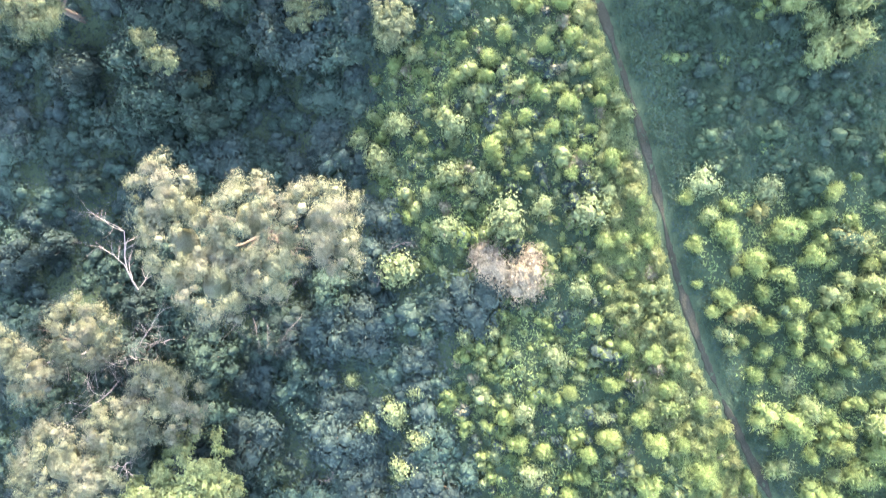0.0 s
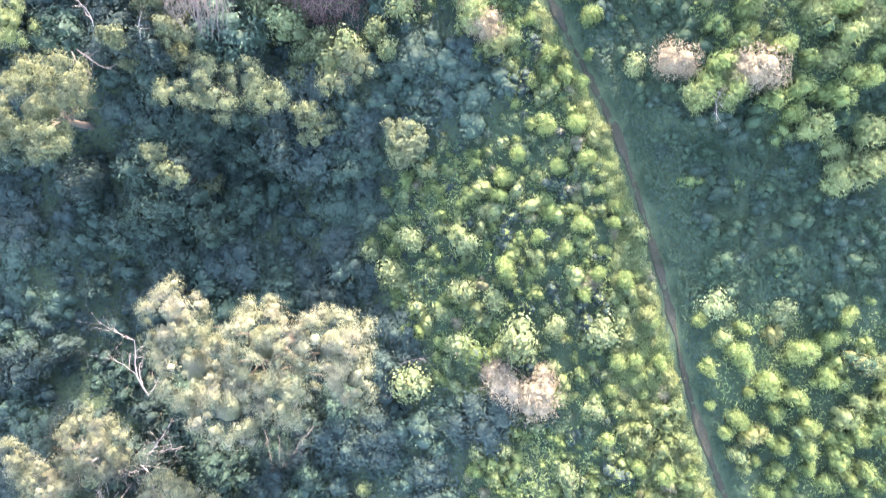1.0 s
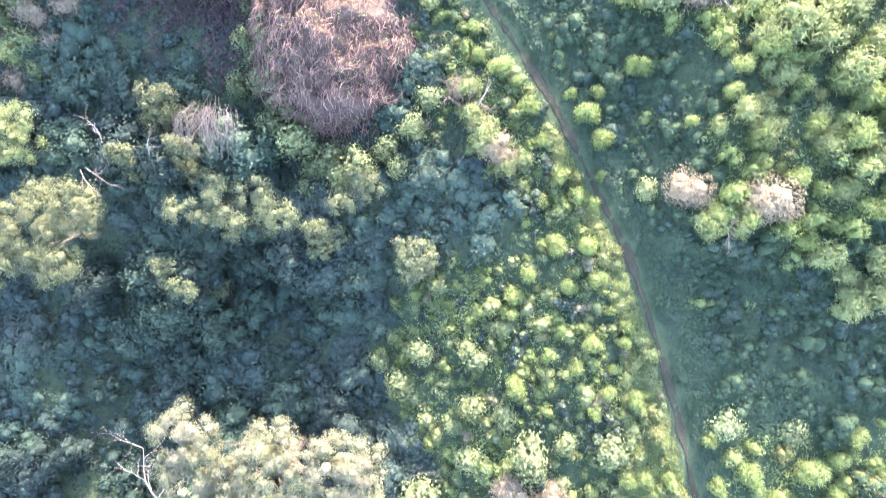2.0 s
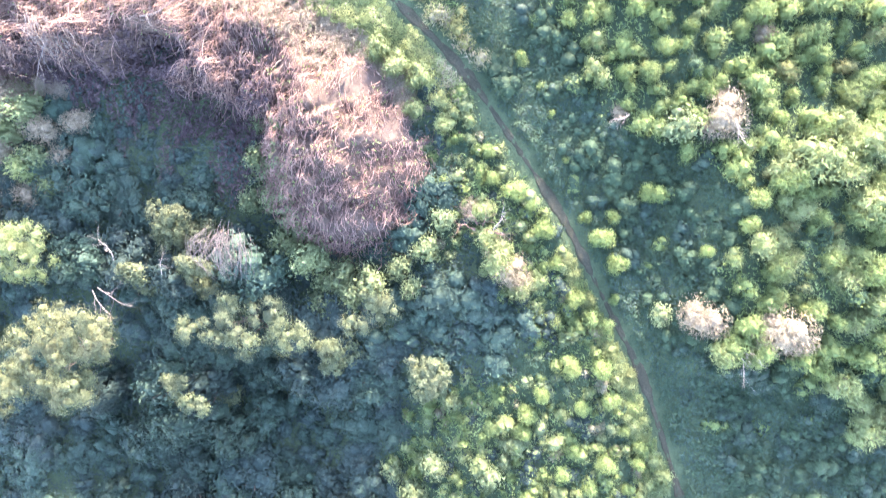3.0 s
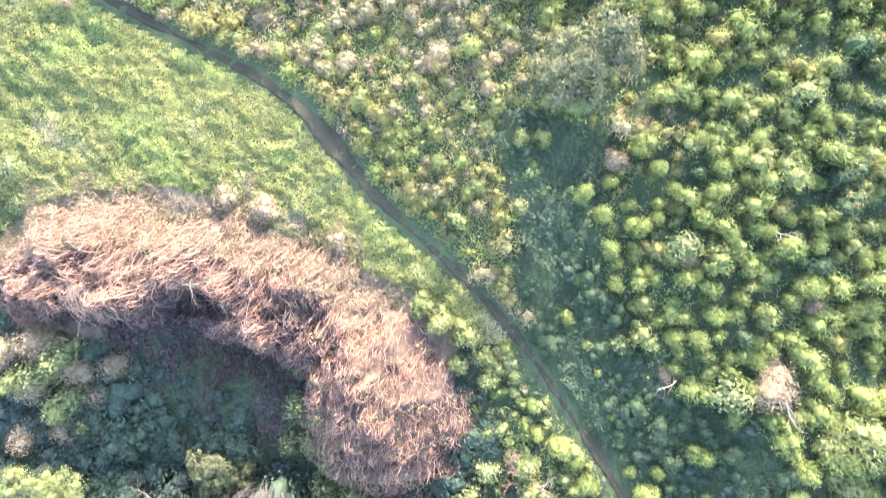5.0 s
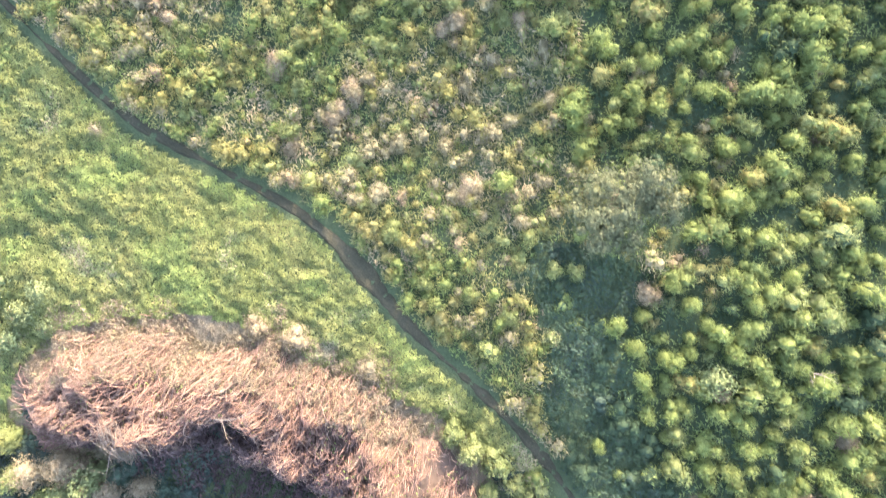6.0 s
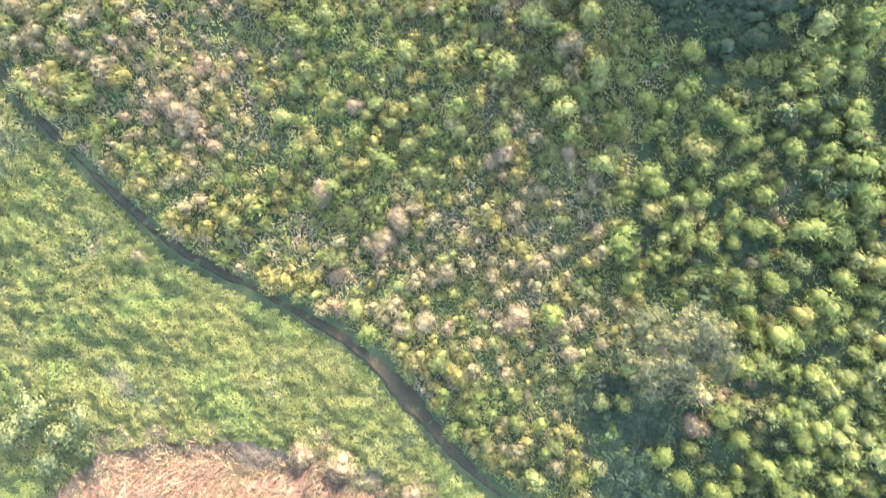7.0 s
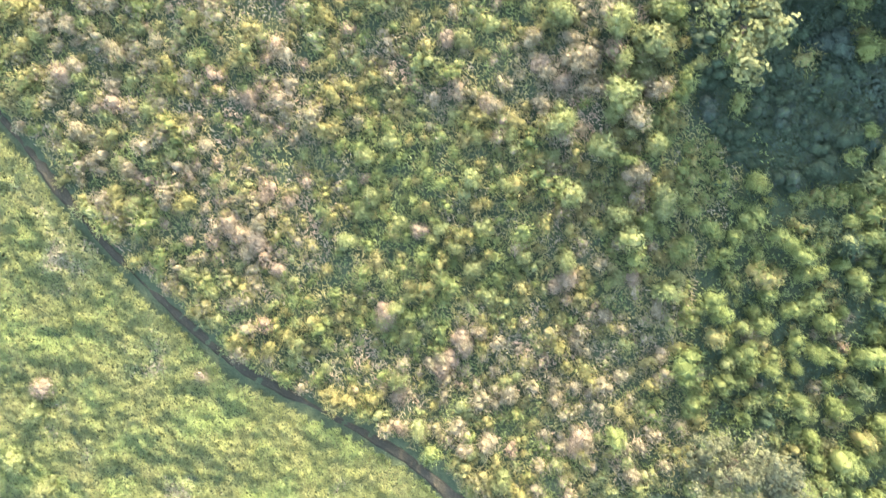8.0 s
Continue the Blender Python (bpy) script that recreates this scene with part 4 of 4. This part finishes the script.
WITHERED_A = [
    (0.9, -3.9, 1.25), (-0.4, -3.5, 1.18), (-1.2, -2.8, 0.66), (1.1, -2.8, 0.73), (9.8, 11.4, 1.18), (6.6, 11.7, 0.97), (-3.9, 16.1, 0.58), (2.5, 20.4, 0.46),
    (6.6, 20.5, 1.07), (8.3, 23.9, 0.54), (3.0, 25.6, 0.51), (-12.0, 25.8, 0.65), (3.3, 26.1, 0.31), (-15.3, 27.1, 0.70), (-17.0, 27.6, 0.66), (-0.2, 29.7, 0.58),
    (-8.1, 33.6, 0.47), (-7.9, 33.9, 0.52), (-31.4, 35.0, 0.56), (-15.8, 35.4, 0.44), (-15.8, 35.9, 0.43), (-24.3, 35.9, 0.35), (6.4, 36.4, 0.43), (-13.9, 36.6, 0.52),
    (-13.7, 37.0, 0.52), (-13.0, 37.7, 0.47), (-13.2, 38.0, 0.47), (-16.5, 38.6, 0.48), (-16.4, 39.0, 0.52), (5.9, 39.0, 0.43), (-9.3, 40.5, 0.41), (-21.1, 40.7, 0.38),
]
WITHERED_B = [
    (-8.8, 40.8, 0.50), (-6.1, 40.9, 0.41), (-22.0, 42.0, 0.58), (-22.6, 42.1, 0.48), (-23.0, 42.5, 0.53), (-15.1, 42.6, 0.41), (-27.1, 43.1, 0.43), (-21.6, 43.7, 0.42),
    (-12.5, 47.8, 0.44), (-22.3, 47.8, 0.42), (-30.0, 48.5, 0.52), (-9.5, 48.9, 0.48), (-10.4, 49.5, 0.52), (-14.2, 50.4, 0.44),
]
DRIES = (WITHERED_A, WITHERED_B,)

# where the weeds have turned straw-coloured, stayed green or gone brown: x, y, reach in x and y
STRAWY = [(-10.0, 49.0, 3.0, 3.0), (-28.5, 47.5, 2.2, 4.5), (-8.0, 33.5, 5.0, 2.5), (-5.5, 38.0, 3.5, 3.0), (-22.5, 41.5, 2.5, 3.0), (-13.0, 36.5, 2.5, 2.0)]
# the first patch is greened to imitate the far trees' shade
GREENY = [(-0.5, 47.5, 4.5, 4.0), (-16.0, 44.5, 3.0, 2.6), (-13.0, 41.5, 2.5, 2.5), (-2.5, 42.0, 2.0, 8.0), (-17.5, 39.0, 3.0, 2.0), (-10.0, 30.5, 2.0, 2.0)]
BROWNY = [(-22.0, 46.5, 2.2, 3.5), (-20.5, 43.0, 2.0, 2.0), (-24.0, 43.0, 1.5, 2.0)]


def pulls(x, y):
    return [sum(math.exp(-(((x - a) / c) ** 2) - ((y - b) / d) ** 2) for a, b, c, d in some) for some in (STRAWY, GREENY, BROWNY)]


for some in SHRUBS:
    stand(GREEN, rng, [(x, y, 0.86 * r) for x, y, r in some], (0.85, 1.25))
for some in CLUMPS:
    stand(STRAW, rng, [p for p in some if pulls(p[0], p[1])[0] > 0.45])
    stand(LIME, rng, [p for p in some if pulls(p[0], p[1])[0] <= 0.45])
for some in BROADS:
    stand(BROAD, rng, [p for p in some if p[0] < 8], (1.2, 1.9))
    stand(BROAD, rng, [p for p in some if p[0] >= 8], (0.7, 1.1))
for some in DRIES:
    stand(DRY, rng, [(x, y, 1.15 * r) for x, y, r in some], (1.0, 1.5))
# tall pale clumps catching the sun before the far trees' shade
stand(STRAW + LIME, np.random.default_rng(91), [(-7.3, 48.4, 0.85), (-6.5, 47.5, 0.7), (-8.9, 49.7, 0.8), (-6.1, 50.3, 0.9), (-7.8, 46.2, 0.7), (-9.5, 47.3, 0.75), (-6.3, 45.3, 0.7), (-8.9, 44.4, 0.7), (-5.9, 48.7, 0.7), (-7.6, 51.2, 0.8), (-5.6, 51.8, 0.7), (-9.8, 51.4, 0.7), (-7.0, 43.6, 0.65), (-5.7, 46.5, 0.6)], (1.0, 1.35))
# taller leafy shrubs against the thicket's foot
EDGE = [(-13.2, 16.4, 0.8), (-12.4, 15.0, 0.9), (-11.4, 13.6, 1.0), (-10.0, 12.8, 0.9), (-8.6, 12.6, 0.9), (-7.2, 13.2, 0.8), (-6.0, 14.2, 0.8), (-5.2, 15.6, 0.7), (-24.8, 20.2, 0.9), (-26.2, 19.0, 1.0), (-24.6, 18.0, 0.8), (-13.9, 18.2, 0.8), (-13.6, 19.8, 0.7), (-12.6, 14.0, 0.9), (-9.4, 11.8, 0.9), (-10.8, 12.2, 0.8), (-6.6, 12.4, 0.7)]
stand(BROAD, rng, EDGE, (1.5, 2.4))
stand(LIME, rng, [(10.4, 18.9, 1.2), (9.4, 18.2, 0.9), (11.5, 18.0, 1.0), (12.3, 19.4, 1.0), (11.2, 20.2, 0.8), (12.8, 16.9, 1.0), (9.9, 16.6, 0.7), (12.0, 13.6, 0.8)], (1.0, 1.3))
# tall growth along the eastern bank's brow and on the strip between thicket and footpath
stand(LIME, rng, [(7.4, 10.2, 0.8), (8.6, 10.0, 0.6), (12.4, 9.2, 0.9), (13.5, 8.2, 0.7), (13.8, 6.8, 0.9), (15.0, 7.4, 1.0), (14.9, 9.0, 0.9)], (1.0, 1.3))
stand(LIME, rng, [(-2.7, 14.0, 1.0), (-3.2, 14.8, 0.7), (-1.6, 12.6, 0.7)], (1.3, 1.5))
stand(DRY, rng, [(-2.1, 13.4, 0.9), (-1.7, 12.9, 0.7)], (2.0, 2.3))
stand(LIME, rng, [(-3.4, 16.2, 0.7), (-0.9, 12.8, 0.6), (-6.3, 21.9, 0.8), (-7.4, 22.5, 0.7), (-5.6, 20.9, 0.6), (-8.4, 23.2, 0.7), (-5.2, 19.8, 0.6), (-6.6, 20.6, 0.6)], (1.0, 1.3))
stand(LIME + GREEN, rng, [(float(rng.uniform(8.5, 18)), float(rng.uniform(10.5, 24)), float(rng.uniform(0.6, 0.95))) for _ in range(32)], (0.7, 1.1))
stand(BROAD, rng, [(-28.0, 27.6, 0.9), (-27.0, 28.6, 0.8), (-29.2, 28.8, 0.9), (-28.6, 26.3, 0.8), (-26.8, 27.0, 0.7), (-30.2, 27.6, 0.9)], (0.7, 1.0))
stand(LIME, rng, [(-27.2, 18.6, 0.8), (-25.2, 17.4, 0.9), (-28.4, 19.8, 0.8), (-24.2, 16.6, 0.7), (-28.8, 21.6, 0.7)], (1.0, 1.5))
stand(DRY, rng, [(-25.4, 16.2, 0.9), (-27.2, 15.8, 1.0), (-22.6, 19.6, 0.8), (-23.4, 16.6, 0.7), (-24.5, 19.4, 1.0), (-25.7, 20.6, 1.1), (-23.6, 18.0, 0.8), (-26.6, 18.4, 1.0), (-27.6, 20.2, 1.1)], (1.4, 1.9))


# ---- what grows between them ----
def zone(x, y):
    """Which growth covers a place."""
    d = x - float(trail_x(y))
    if float(off_trail(x, y)) < 0.62 * float(worn(y)):
        return "trail"
    true_x, true_y = x, y
    if ((x + 16.2) / 3.4) ** 2 + ((y - 20.2) / 1.3) ** 2 < 1:
        return "pit"
    x, y = x + 1.1 * noise.noise((0.45 * x, 0.45 * y, 31.0)) + 0.7 * noise.noise((1.3 * x, 1.3 * y, 32.0)), y + 1.1 * noise.noise((0.45 * x, 0.45 * y, 33.0))
    if d < 0 and y > 14:
        gap, _ = near_thicket(true_x, true_y)
        if gap < 0.8:
            return "thicket"
        if gap < 1.7 and -23 < true_x < -12.5 and true_y < 22.5:
            return "thicket"
        if gap < (1.45 if x < -15 else 1.2) and y > 20:
            return "fringe"
        if y > 21.5 or x > -5.5:
            return "meadow" if y > 21.5 else "mixed"
    if -1.3 - 2.6 * float(ease(8, -6, y)) < d < 0 and y < 15:
        return "verge"
    if d < 0:
        edge = -6.0 - 1.5 * math.sin(0.5 * y) + 4.5 * float(ease(-3.0, -6.0, y)) + 3.8 * float(ease(7.0, 9.5, y))
        return "wood" if x < edge else "mixed"
    # Dark grass and scrub deepen the lone tree's shadow strip by colour.
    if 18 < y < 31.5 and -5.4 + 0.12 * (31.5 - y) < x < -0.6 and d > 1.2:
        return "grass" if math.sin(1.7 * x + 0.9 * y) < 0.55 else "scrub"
    # This ellipse of dark scrub stands in for the far trees' shade.
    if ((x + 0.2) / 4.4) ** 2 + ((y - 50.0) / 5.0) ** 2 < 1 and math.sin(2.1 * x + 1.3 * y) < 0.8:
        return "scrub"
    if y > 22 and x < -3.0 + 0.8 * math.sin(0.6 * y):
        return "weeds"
    # Dark growth beside the trail likewise stands in for shade lying there.
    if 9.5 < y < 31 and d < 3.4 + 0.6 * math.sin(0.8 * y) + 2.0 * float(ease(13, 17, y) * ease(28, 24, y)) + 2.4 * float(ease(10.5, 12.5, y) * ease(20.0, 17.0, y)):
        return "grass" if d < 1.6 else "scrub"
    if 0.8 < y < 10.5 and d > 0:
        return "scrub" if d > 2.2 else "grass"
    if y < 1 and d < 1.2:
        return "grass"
    return "shrubs"


def near_thicket(x, y):
    d = np.hypot(TH[:, 0] - x, TH[:, 1] - y)
    c = np.linspace(0, 1, 60)
    k = c * (len(TH) - 1)
    lx, ly, lw = (np.interp(k, np.arange(len(TH)), TH[:, j]) for j in (0, 1, 2))
    q = np.hypot(lx - x, ly - y) / lw
    return float(q.min()), float(d.min())


taken = [p for group in (SHRUBS, CLUMPS, BROADS, DRIES, (EDGE,)) for some in group for p in some]
taken_xy, taken_r = np.array([p[:2] for p in taken]), np.array([p[2] for p in taken])
SPACE = {"verge": 0.62, "weeds": 0.6, "shrubs": 0.96, "mixed": 0.62, "wood": 1.5, "scrub": 0.75, "grass": 0.7}
rng = np.random.default_rng(8)
found = {k: [] for k in SPACE}
cells = {}
for _ in range(60000):
    x, y = rng.uniform(-36, 19.5), rng.uniform(-19, 55)
    kind = zone(x, y)
    if kind not in SPACE:
        continue
    if kind in ("shrubs", "weeds") and y > 26 and -7 < x < 3 and rng.random() < 0.4:
        kind = "weeds" if kind == "shrubs" else "shrubs"
    swell = noise.noise(Vector((0.33 * x, 0.33 * y, 7.0)))
    gap = SPACE[kind] * rng.uniform(0.65, 1.35) * (1 - 0.45 * swell)
    if kind in ("weeds", "shrubs", "mixed") and noise.noise(Vector((0.6 * x, 0.6 * y, 1.0))) < -0.48:
        continue
    if kind == "shrubs" and y < 8 and rng.random() < 0.68:
        continue
    q = np.hypot(taken_xy[:, 0] - x, taken_xy[:, 1] - y) - taken_r
    if q.min() < rng.uniform(-0.25, 0.15):
        continue
    if float(off_trail(x, y)) < 0.62 * float(worn(y)) + rng.uniform(0.1, 0.35):
        continue
    cx, cy = int(x // 1.6), int(y // 1.6)
    if any((x - a) ** 2 + (y - b) ** 2 < gap * gap for i in (-1, 0, 1) for j in (-1, 0, 1) for a, b in cells.get((cx + i, cy + j), ())):
        continue
    cells.setdefault((cx, cy), []).append((x, y))
    found[kind].append((x, y))


def tint(rng, x, y, count, odds):
    """Which of the tints a weed has: meadow, lime, green, straw, pink, in patches."""
    if count != 5 or y < 22:
        return rng.choice(count, p=odds)
    pull = pulls(x, y)
    p = np.array(odds) * [1, 1 + pull[0], 1 + 4 * pull[1], 1 + 5 * pull[0] + 2 * pull[2], 1 + 1.5 * pull[0] + 20 * pull[2]] / [1, 1 + 2 * pull[1], 1 + 2 * pull[0], 1 + 6 * pull[1], 1 + 8 * pull[1]]
    return rng.choice(5, p=p / p.sum())


def spread(name, label, category, kind, seed, size, tall, n, long, wide, mats, odds, **more):
    """Uncounted low growth as one object: many small tufts of leaves with mixed tints."""
    rng = np.random.default_rng(seed)
    shapes = [dome_crown(rng, n, tall, long, wide, **more) for _ in range(7)]
    vs, fs, ms, at = [], [], [], 0
    for x, y in found[kind]:
        v, f = shapes[rng.integers(7)]
        swell = 1 - 0.5 * noise.noise(Vector((0.33 * x, 0.33 * y, 7.0)))
        r, a, q = swell * (size[0] + (size[1] - size[0]) * rng.beta(1.4, 2.2)), rng.uniform(0, 6.283), rng.uniform(0.75, 1.3)
        c, s = r * math.cos(a), r * math.sin(a)
        w = np.stack([v[:, 0] * q * c - v[:, 1] * s + x, v[:, 0] * q * s + v[:, 1] * c + y, v[:, 2] * r * rng.uniform(0.7, 1.3) + float(land(x, y)) - 0.03], 1)
        vs.append(w)
        fs.append(f + at)
        ms.append(np.where(rng.random(len(f)) < 0.8, tint(rng, x, y, len(mats), odds), tint(rng, x, y, len(mats), odds)))
        at += len(v)
    me = mesh_of(name, np.concatenate(vs), np.concatenate(fs), mats, np.concatenate(ms))
    tagged(new(name, me), label, category, kind="stuff")


spread("verge_weeds", "fine yellow-green weeds on the footpath's bank", "weeds", "verge", 209, (0.4, 0.8), 1.1, 330, 0.27, 0.08, [M_LIME, M_MEADOW, M_STRAW, M_GREEN], [0.5, 0.28, 0.06, 0.16], core=0.78, lumps=4, loose=0.18)
spread("mixed_weeds", "mixed green, yellow and straw-coloured weeds", "weeds", "weeds", 202, (0.32, 0.74), 1.2, 300, 0.36, 0.062, [M_WEED, M_LIME, M_GREEN, M_STRAW, M_BROWN], [0.42, 0.22, 0.2, 0.13, 0.03], core=0.62, lumps=3, loose=0.28, fuzz=0.5)
spread("low_shrubs", "small rounded green shrubs filling the slope", "shrubs", "shrubs", 203, (0.48, 1.0), 1.8, 440, 0.31, 0.052, [M_GREEN, M_LIME, M_GRASS, M_WEED], [0.72, 0.17, 0.07, 0.04], lumps=4, fuzz=0.35)
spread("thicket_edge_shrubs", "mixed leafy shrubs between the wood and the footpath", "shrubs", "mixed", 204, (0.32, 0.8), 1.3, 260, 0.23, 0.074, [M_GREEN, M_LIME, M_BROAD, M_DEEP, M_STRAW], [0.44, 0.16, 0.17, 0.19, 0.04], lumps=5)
spread("low_scrub", "low scrub, coloured dark blue-green for shade", "scrub", "scrub", 205, (0.4, 1.0), 0.9, 420, 0.2, 0.045, [M_GRASS, M_TEAL, M_GREEN], [0.75, 0.21, 0.04], lumps=5, loose=0.2)
spread("grass_tussocks", "soft low tussocks of grass, darkened for shade", "grass", "grass", 206, (0.35, 0.75), 0.35, 300, 0.22, 0.05, [M_GRASS, M_DEEP], [0.75, 0.25], core=0, lumps=4)
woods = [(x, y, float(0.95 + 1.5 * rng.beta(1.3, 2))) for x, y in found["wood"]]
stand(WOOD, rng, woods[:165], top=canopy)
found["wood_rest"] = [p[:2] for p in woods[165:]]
spread("undergrowth", "leafy undergrowth in the wooded hollow, darkened and blued for shade", "undergrowth", "wood_rest", 208, (0.7, 1.5), 0.8, 460, 0.14, 0.062, [M_TEAL, M_DEEP], [0.6, 0.4], lumps=8, core=0.64)
gone(GREEN + STRAW + LIME + BROAD + DRY + WOOD)

# the low cover on the open ground, zone by zone: leaves over a gently heaving surface
CELL = 0.25
cover_x, cover_y = np.arange(-36, 20, CELL), np.arange(-19, 55, CELL)
NAMES = ["pit", "trail", "thicket", "fringe", "meadow", "weeds", "shrubs", "mixed", "wood", "scrub", "grass", "verge"]
COVER = np.array([[NAMES.index(zone(x + CELL / 2, y + CELL / 2)) for x in cover_x] for y in cover_y])


hx, hy = np.arange(-37, 21, 0.2), np.arange(-20, 56, 0.2)
HUMPS = np.array([[0.5 + 0.42 * noise.noise((0.5 * x, 0.5 * y, 1.0)) + 0.42 * noise.noise((1.3 * x, 1.3 * y, 3.0)) + 0.38 * noise.noise((2.9 * x, 2.9 * y, 6.0)) for x in hx.tolist()] for y in hy.tolist()])


def heave(x, y):
    """How high the low growth stands: soft humps of one to three metres, and small ones on them."""
    u, v = (x + 37) / 0.2, (y + 20) / 0.2
    a, b = u.astype(int), v.astype(int)
    u, v = u - a, v - b
    return (HUMPS[b, a] * (1 - u) + HUMPS[b, a + 1] * u) * (1 - v) + (HUMPS[b + 1, a] * (1 - u) + HUMPS[b + 1, a + 1] * u) * v


def carpet(name, label, category, zones, n, tall, long, wide, mats, odds, seed, loose=0.12, blend=0.16):
    rng = np.random.default_rng(seed)
    cells = np.argwhere(np.isin(COVER, [NAMES.index(z) for z in zones]))
    pick = cells[rng.integers(len(cells), size=n)]
    x, y = cover_x[pick[:, 1]] + rng.uniform(0, CELL, n), cover_y[pick[:, 0]] + rng.uniform(0, CELL, n)
    clear = np.clip((off_trail(x, y) / worn(y) - 0.36) / 0.5, 0, 1)
    ok = clear > rng.uniform(0, 0.35, n)
    x, y, clear = x[ok], y[ok], clear[ok]
    n, e = len(x), 0.1
    h = lambda p, q: tall * heave(p, q)
    normal = np.stack([(h(x - e, y) - h(x + e, y)) / (2 * e), (h(x, y - e) - h(x, y + e)) / (2 * e), np.full(n, 0.8)], 1)
    normal = unit(unit(normal) + rng.normal(0, 0.24, (n, 3)) + [0, 0.12, 0])
    p = np.column_stack([x, y, land(x, y) + (0.03 + h(x, y)) * clear - rng.uniform(0, loose, n) ** 1.0 * clear])
    v, f = leaves(rng, p, normal, rng.normal(0, 1, (n, 3)), long, wide)
    sort = np.array([noise.noise((0.28 * a, 0.28 * b, 2.0)) + 0.6 * noise.noise((0.9 * a, 0.9 * b, 4.0)) for a, b in zip(x.tolist(), y.tolist())])
    rank = np.argsort(np.argsort(sort + rng.normal(0, blend, n))) / n
    tagged(new(name, mesh_of(name, v, f, mats, np.searchsorted(np.cumsum(odds)[:-1], rank))), label, category, kind="stuff")


carpet("meadow_weeds", "dense low yellow-green meadow weeds", "weeds", ["meadow"], 215000, 0.42, 0.14, 0.052, [M_GREEN, M_MEADOW, M_LIME, M_STRAW], [0.22, 0.7, 0.06, 0.02], 301)
carpet("verge_cover", "dense yellow-green herbs on the footpath's bank", "weeds", ["verge"], 42000, 0.5, 0.16, 0.05, [M_GREEN, M_MEADOW, M_LIME], [0.3, 0.4, 0.3], 307)
carpet("straw_cover", "bleached straw grass lying matted beside the thicket", "dry grass", ["fringe"], 52000, 0.18, 0.26, 0.034, [M_BLEACH, M_STRAW, M_MEADOW], [0.65, 0.25, 0.1], 306)
carpet("weed_cover", "low tangled green and straw-coloured herbs", "weeds", ["weeds"], 60000, 0.3, 0.2, 0.06, [M_GREEN, M_WEED, M_STRAW, M_BROWN], [0.26, 0.5, 0.18, 0.06], 302)
carpet("shrub_ground_cover", "green grass and herbs under the shrubs, partly darkened for shade", "grass", ["shrubs", "mixed"], 95000, 0.45, 0.2, 0.07, [M_GRASS, M_GREEN], [0.6, 0.4], 303, blend=0.3)
carpet("grass_cover", "short grass beside the footpath, darkened for shade", "grass", ["scrub", "grass"], 45000, 0.4, 0.19, 0.07, [M_TEAL, M_GRASS], [0.3, 0.7], 305, blend=0.6)
carpet("forest_floor_herbs", "herbs on the floor of the wooded hollow, darkened for shade", "undergrowth", ["wood", "thicket"], 42000, 0.5, 0.24, 0.12, [M_DEEP, M_TEAL], [0.6, 0.4], 304)
